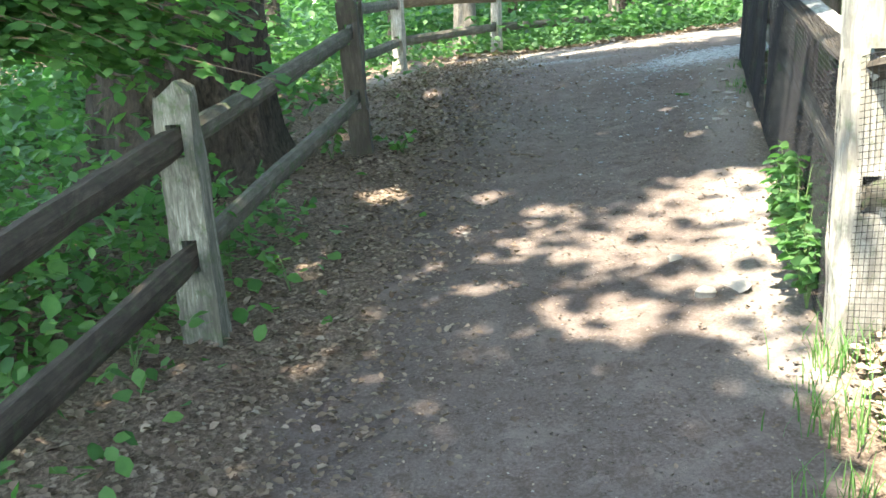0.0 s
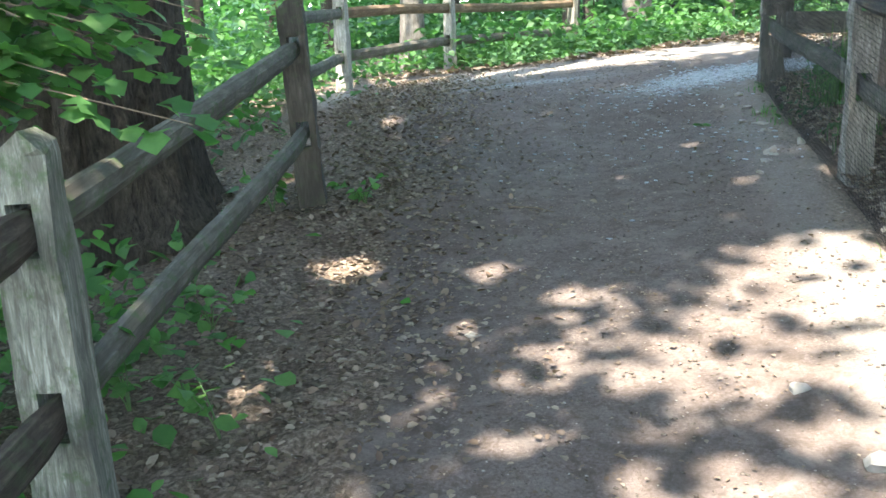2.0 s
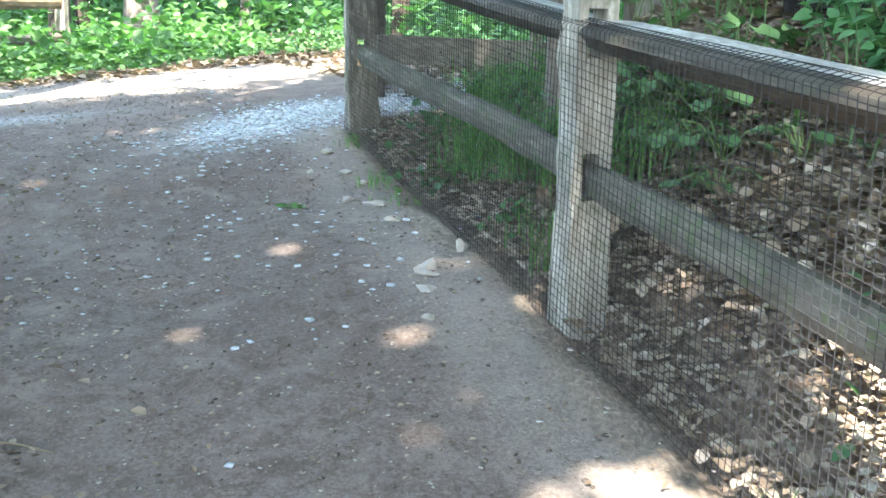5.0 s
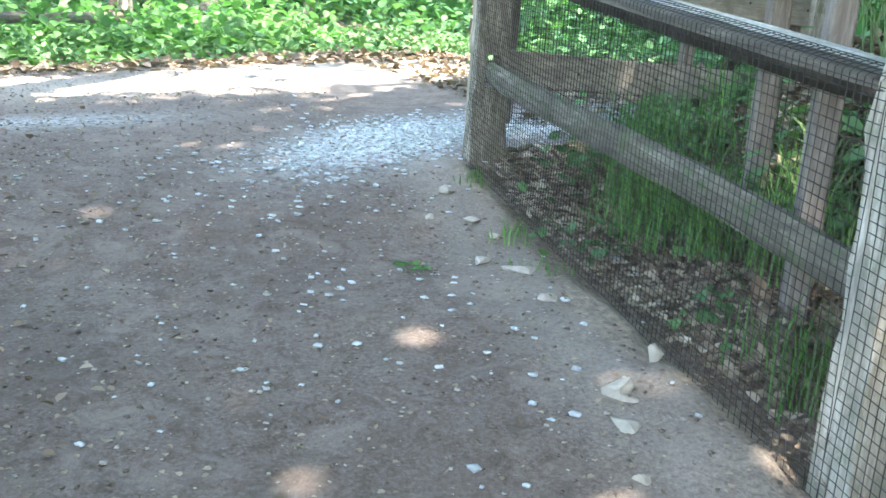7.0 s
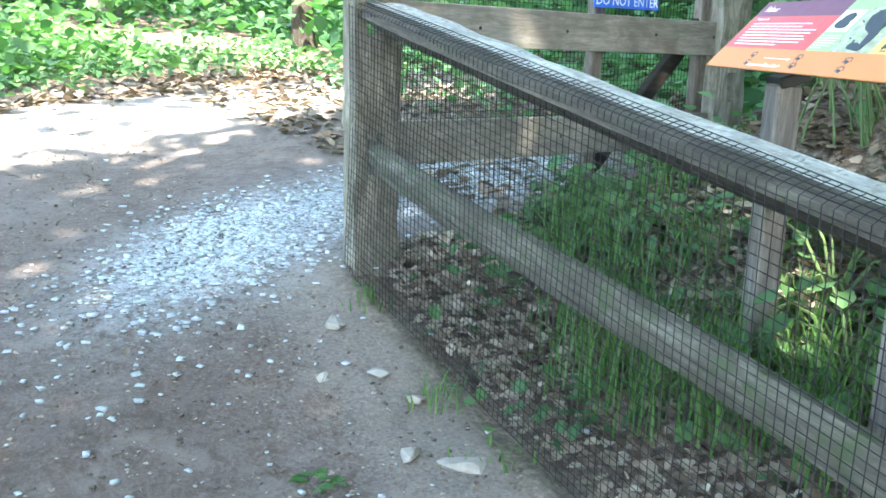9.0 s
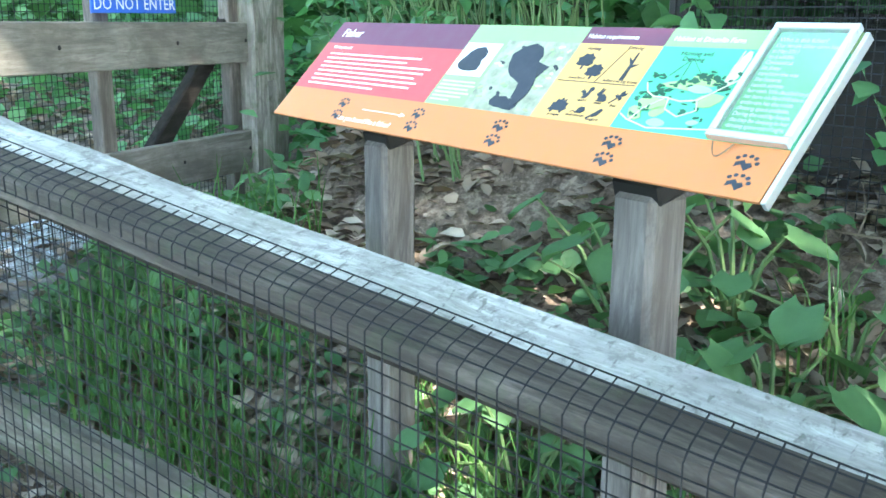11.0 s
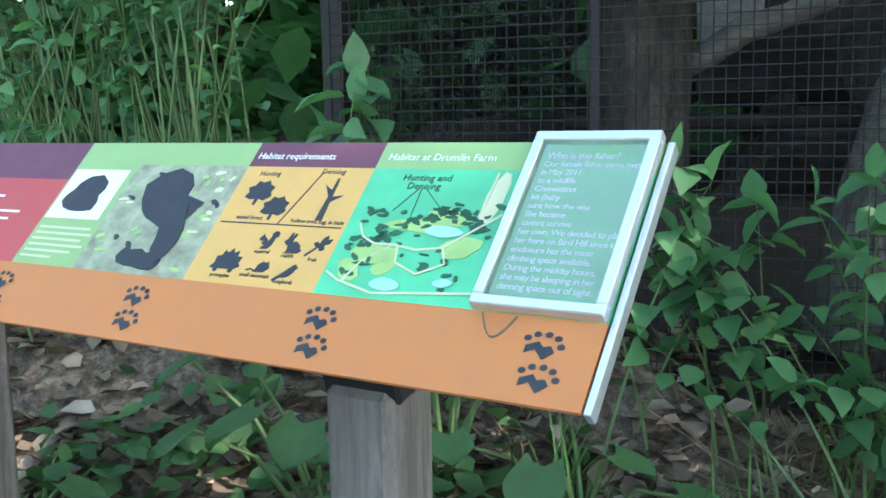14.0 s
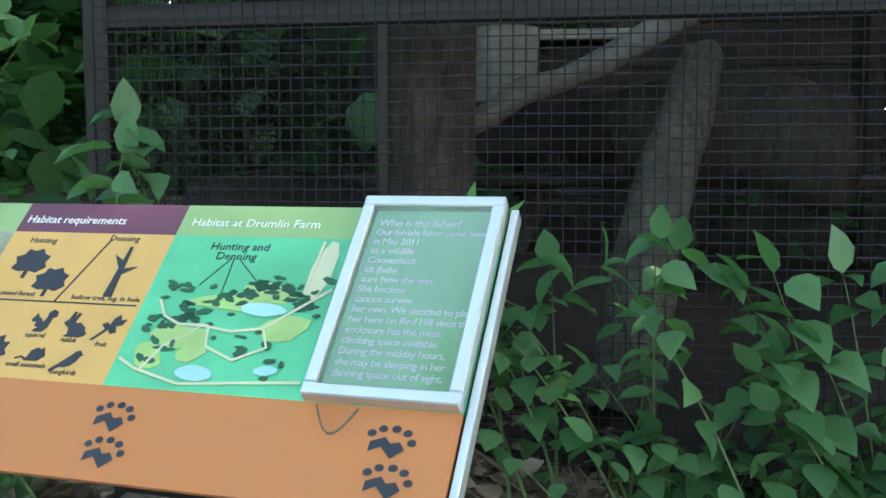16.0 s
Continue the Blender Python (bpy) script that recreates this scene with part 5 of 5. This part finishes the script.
def broad_leaf(tip, a, size, rng):
    """A heart-shaped blade with a sunk midrib, a wavy rim and a drooping point."""
    d = Vector((math.cos(a), math.sin(a), -0.35 + rng.uniform(-0.2, 0.25))).normalized()
    s = Vector((-math.sin(a), math.cos(a), rng.uniform(-0.25, 0.25))).normalized()
    u = s.cross(d) * -1
    if u.z < 0:
        u = -u
    verts, faces = [], []
    rows = 7
    for i in range(rows + 1):
        t = i / rows
        half = 0.46 * math.sin(math.pi * min(1, 0.18 + 0.82 * t)) ** 0.8 * (1 if i < rows else 0)
        for j in (-1, -0.5, 0, 0.5, 1):
            w = half * j * (1 + rng.normal(0, 0.03))
            lift = 0.10 * abs(j) + 0.05 * math.sin(5 * t + 3 * j) * abs(j) - 0.22 * t * t
            back = -0.16 * abs(j) ** 2 if i == 0 else 0
            verts.append(tip + (d * (t + back) + s * w + u * lift) * size)
    for i in range(rows):
        for j in range(4):
            p = i * 5 + j
            faces.append((p, p + 1, p + 6, p + 5))
    return verts, faces


for i, (x, y, n, s, h) in enumerate(((0.95, 0.85, 8, 0.15, 0.42), (1.05, 0.62, 8, 0.17, 0.35), (1.2, 0.95, 7, 0.14, 0.5), (0.8, 1.05, 7, 0.12, 0.35), (1.0, 1.25, 7, 0.12, 0.35), (0.8, 0.55, 7, 0.13, 0.28), (1.3, 0.75, 7, 0.16, 0.45), (0.7, 0.75, 6, 0.11, 0.25), (1.1, 1.45, 7, 0.12, 0.32), (0.75, 1.35, 6, 0.09, 0.2), (0.9, 0.35, 7, 0.12, 0.25), (1.25, 0.5, 7, 0.13, 0.3), (0.75, 0.2, 6, 0.09, 0.15), (1.0, 0.05, 6, 0.1, 0.2))):
    broad_plant(x, y, n + 3, s * 0.66, h * 0.9, 330 + i)
thicket("ground_cover", 1500, U(0.6, 1.6, 0.5, 2.6), (0.05, 0.25), 0.06, M_BURDOCK, 15, "low green ground cover among dead leaves", 0.12)
thicket("ground_cover", 180, U(0.25, 0.9, 0.2, 2.2), (0.03, 0.14), 0.05, M_BURDOCK, 16, "low green seedlings among dead leaves", 0.08)

thicket("ground_cover", 900, U(0.35, 1.6, -2.6, -0.2), (0.05, 0.3), 0.06, M_BURDOCK, 18, "low green plants behind the mesh fence", 0.12)
plant("fallen_sprig", -0.39, 1.76, "fresh green leaf sprig fallen on the path", "plant", M_LEAF_SUN, 260, 5, 0.02, 0.1, 5, 0.045, 0.8, 0.0)


def shrub(x, y, z, reach, n, seed, label, size=0.066):
    """An arching shrub before the enclosure, with pointed leaves set along each stem."""
    rng = np.random.default_rng(seed)
    e = thing("shrub", (x, y, float(level(x, y)) - 0.02), label, "shrub", "shrubs at the enclosure")
    at, aim, sz = [], [], []
    for k in range(n):
        b = rng.uniform(-1.0, 1.0)
        side = CAGE_DIR * math.sin(b * 1.5) - CAGE_IN * abs(math.cos(b)) * 0.4
        far = rng.uniform(0.45, 1)
        root = Vector((rng.normal(0, 0.10), rng.normal(0, 0.10), 0))
        tip = Vector((side.x * reach * far, side.y * reach * far, z * rng.uniform(0.55, 1.08)))
        p = [Vector((tip.x * t ** 1.2, tip.y * t ** 1.2, tip.z * (1.35 * t - 0.35 * t * t))) + root * (1 - t) for t in np.linspace(0, 1, 9)]
        link_mesh("stem", *tube(p, [0.0038 * (1.2 - t) for t in np.linspace(0, 1, 9)], 4), M_STEM, e)
        for i in range(4, 9):
            d = (p[i] - p[i - 1]).normalized()
            s = Vector((-d.y, d.x, 0)).normalized()
            for q in (-1, 1):
                at.append(tuple(p[i] + Vector(rng.normal(0, 0.015, 3))))
                v = s * q * rng.uniform(0.5, 1.2) - Vector((CAGE_IN.x, CAGE_IN.y, 0)) * rng.uniform(0, 0.7) + Vector((0, 0, rng.uniform(-0.25, 0.2)))
                aim.append(tuple(v))
                sz.append(size * rng.uniform(0.65, 1.25))
        at.append(tuple(p[-1]))
        aim.append(tuple(tip.normalized()))
        sz.append(size)
    l = blades(at, aim, sz, rng, 1.0, 0.45, 0.2)
    ob = leaf_mesh("foliage", l[0], l[1], M_SHRUB, e)
    ob.data.shade_smooth()
    tagged(ob, kind="stuff")


shrub(1.36, 0.10, 0.60, 0.36, 9, 401, "leafy green shrub arching before the enclosure mesh")
shrub(1.22, -0.20, 0.64, 0.42, 16, 402, "leafy green shrub arching before the enclosure mesh")
shrub(1.44, 0.34, 0.62, 0.24, 5, 403, "slender shrub growing up the enclosure mesh", 0.08)
shrub(1.06, -0.50, 0.70, 0.45, 24, 404, "leafy green shrub arching before the enclosure mesh")
shrub(1.12, -0.36, 0.74, 0.32, 14, 411, "leafy green shrub arching before the enclosure mesh", 0.08)
shrub(0.96, -0.90, 0.70, 0.45, 32, 409, "leafy green shrub arching before the enclosure mesh")
shrub(1.85, 1.40, 1.15, 0.34, 36, 405, "leafy green shrub beside the enclosure's corner post", 0.05)
shrub(2.10, 1.85, 1.2, 0.5, 38, 406, "leafy green shrub on the bank beside the enclosure", 0.05)
shrub(1.65, 1.72, 0.8, 0.40, 18, 407, "leafy green shrub on the bank beside the enclosure", 0.05)
shrub(2.5, 2.3, 1.3, 0.6, 26, 410, "leafy green shrub on the bank beside the enclosure", 0.07)
shrub(1.70, 0.98, 0.70, 0.10, 3, 408, "tall shoot with long leaves beside the enclosure's corner", 0.10)

# ---- litter, stones ----


def litter(name, n, area, seed, size, label, lift=0.008, mat_=M_LITTER):
    rng = np.random.default_rng(seed)
    xy = np.array([area(rng) for _ in range(n)])
    p = np.column_stack([xy, level(xy[:, 0], xy[:, 1]) + lift + rng.uniform(0, 0.012, n)])
    a = around(rng, n) * np.array([1, 1, 0.22])
    curled = np.array([(0, 0, 0), (0.36, 0.25, 0.16), (0.34, 0.66, 0.20), (0, 1, 0.05), (-0.34, 0.66, 0.20), (-0.36, 0.25, 0.14)])
    v, f = leaves(p, a, size * rng.uniform(0.55, 1.35, n), rng, 1.0, 0.55, 0.0, curled)
    return tagged(leaf_mesh(name, v, f, mat_, None, label), "", "leaf litter", kind="stuff")


def left_strip(r):
    y = r.uniform(-7, 6.5)
    return -2.55 + r.normal(0, 0.42) - 0.1 * max(0, y - 2), y


litter("leaf_litter", 12000, left_strip, 1, 0.036, "brown fallen leaves along the fence and the path's edge")
litter("leaf_litter", 6000, U(-6, -2.9, -7, 4), 2, 0.045, "brown fallen leaves under the trees")
litter("leaf_litter", 11000, lambda r: ((lambda y: (fence_x(y) + r.uniform(0.02, 1.0), y))(r.uniform(-4.5, 2.7))), 3, 0.045, "brown fallen leaves behind the mesh fence", 0.008, M_LITTER_LIT)
litter("leaf_litter", 3600, U(1.3, 2.4, -0.9, 2.9), 8, 0.055, "brown fallen leaves on the bank before the enclosure")
litter("leaf_litter", 4500, U(0.4, 1.42, -0.9, 2.9), 4, 0.062, "dry brown leaves under the nature board", 0.008, M_LITTER_LIT)
litter("leaf_litter", 4500, U(1.0, 6, 2.6, 8), 5, 0.075, "dry brown leaves on the bank behind the gate")
litter("leaf_litter", 7000, lambda r: (r.uniform(-2.7, 0.1), r.uniform(-6.5, 7)), 6, 0.017, "small brown leaf scraps on the path", 0.003)
litter("leaf_litter", 1500, lambda r: (lambda x: (x, 7.25 + 0.30 * max(0, x - 1) + r.normal(0, 0.2)))(r.uniform(-3.5, 5)), 7, 0.08, "reddish fallen leaves along the path's far edge")


def chips(name, n, area, seed, size, mat_, label):
    """Loose stone chips, joined: nobody could count them."""
    rng = np.random.default_rng(seed)
    cube = np.array([(x, y, z) for x in (-1, 1) for y in (-1, 1) for z in (-0.5, 0.5)], float)
    quad = np.array([(0, 1, 3, 2), (4, 6, 7, 5), (0, 4, 5, 1), (2, 3, 7, 6), (0, 2, 6, 4), (1, 5, 7, 3)])
    vs, fs = [], []
    for i in range(n):
        x, y = area(rng)
        s = size * rng.uniform(0.4, 1.5)
        a = rng.uniform(0, 6.28)
        c = cube * np.array([s, s * rng.uniform(0.5, 1), s * rng.uniform(0.3, 0.8)]) * rng.uniform(0.6, 1.1, (8, 3))
        r = np.column_stack([c[:, 0] * math.cos(a) - c[:, 1] * math.sin(a), c[:, 0] * math.sin(a) + c[:, 1] * math.cos(a), c[:, 2]])
        vs.append(r + np.array([x, y, float(level(x, y)) + 0.004]))
        fs.append(quad + 8 * i)
    return tagged(leaf_mesh(name, np.concatenate(vs), np.concatenate(fs), mat_, None, label), "", "stone chips", kind="stuff")


def grit_spot(r):
    k = r.random()
    if k < 0.62:
        x = r.normal(-0.02, 0.32)
        return x, r.normal(3.3 + 0.5 * x, 0.24)
    if k < 0.88:
        return r.normal(1.3, 0.42), r.normal(3.6, 0.24)
    return r.normal(-0.75, 0.65), r.normal(2.3, 1.0)


chips("stone_chips", 2600, grit_spot, 1, 0.011, M_CHIP, "pale blue-grey stone chips spread by the gate")
chips("earth_crumbs", 6500, lambda r: (r.uniform(-2.6, 0.2), r.uniform(-6, 7)), 5, 0.0062, M_CRUMB, "small brown crumbs of earth on the trodden path")
chips("stone_chips", 420, lambda r: (r.uniform(-2.3, 0.0), r.uniform(-1.2, 3.4)), 3, 0.0062, M_ROCK, "pale chips of stone and wood trodden into the path")
chips("stone_chips", 1800, lambda r: (r.uniform(-2.5, 0.1), r.uniform(-6, 6)), 2, 0.0038, M_ROCK, "small pale stones scattered over the path")


def rock(x, y, size, tall, seed, label):
    rng = np.random.default_rng(seed)
    bm = bmesh.new()
    bmesh.ops.create_icosphere(bm, subdivisions=2, radius=1.0)
    cuts = [(Vector(d), c) for d, c in zip(around(rng, 11), rng.uniform(0.32, 0.62, 11))]
    for v in bm.verts:
        for d, c in cuts:
            k = v.co.dot(d)
            if k > c:
                v.co -= d * (k - c)
        v.co = Vector((v.co.x * size, v.co.y * size * 0.8, v.co.z * tall)) * (1 + rng.normal(0, 0.03))
    ob = part("rock", bm, M_ROCK, None, label)
    ob.matrix_world = pose(x, y, float(level(x, y)) + tall * 0.18, 0, 0, rng.uniform(0, 360))
    return tagged(ob, "", "stone", "stones in the path")


for i, (x, y, s, h) in enumerate(((-0.19, 0.64, 0.06, 0.06), (0.03, 0.80, 0.055, 0.04), (-0.77, -2.05, 0.05, 0.03), (0.03, 2.46, 0.08, 0.04), (0.06, 1.98, 0.05, 0.03), (0.0, 1.62, 0.11, 0.025), (-0.18, 0.62, 0.05, 0.02), (-0.25, 0.5, 0.07, 0.02),
                                  (-0.33, 0.30, 0.03, 0.02), (-0.52, -2.45, 0.13, 0.05), (-0.68, -2.52, 0.09, 0.045), (-0.15, 2.2, 0.05, 0.03), (-0.1, 1.75, 0.06, 0.02), (0.03, 2.15, 0.045, 0.03), (-0.05, 1.33, 0.05, 0.02), (-1.9, -1.4, 0.08, 0.02))):
    rock(x, y, s, h, 500 + i, "pale angular stone half sunk in the trodden earth")


def twig(pts, r, label="dry fallen twig on the ground"):
    v, f = tube([(x, y, float(level(x, y)) + dz) for x, y, dz in pts], list(np.linspace(r, r * 0.4, len(pts))), 5)
    tagged(link_mesh("twig", v, f, M_TWIG, None, label), "", "twig", "fallen twigs")


RNG_W = np.random.default_rng(8)
for k in range(60):
    x, y, a = RNG_W.normal(1.42, 0.13), RNG_W.normal(0.22, 0.25), RNG_W.uniform(0, 6.28)
    l = RNG_W.uniform(0.1, 0.28)
    twig([(x, y, 0.01), (x + l * 0.5 * math.cos(a), y + l * 0.5 * math.sin(a), 0.03), (x + l * math.cos(a + 0.2), y + l * math.sin(a + 0.2), RNG_W.uniform(0.01, 0.09))], 0.004)
for pts in (((-1.75, 0.15, 0.008), (-1.6, 0.1, 0.012), (-1.5, 0.02, 0.008)), ((-2.3, -1.0, 0.008), (-2.2, -0.8, 0.012), (-2.25, -0.6, 0.01))):
    twig(pts, 0.005)
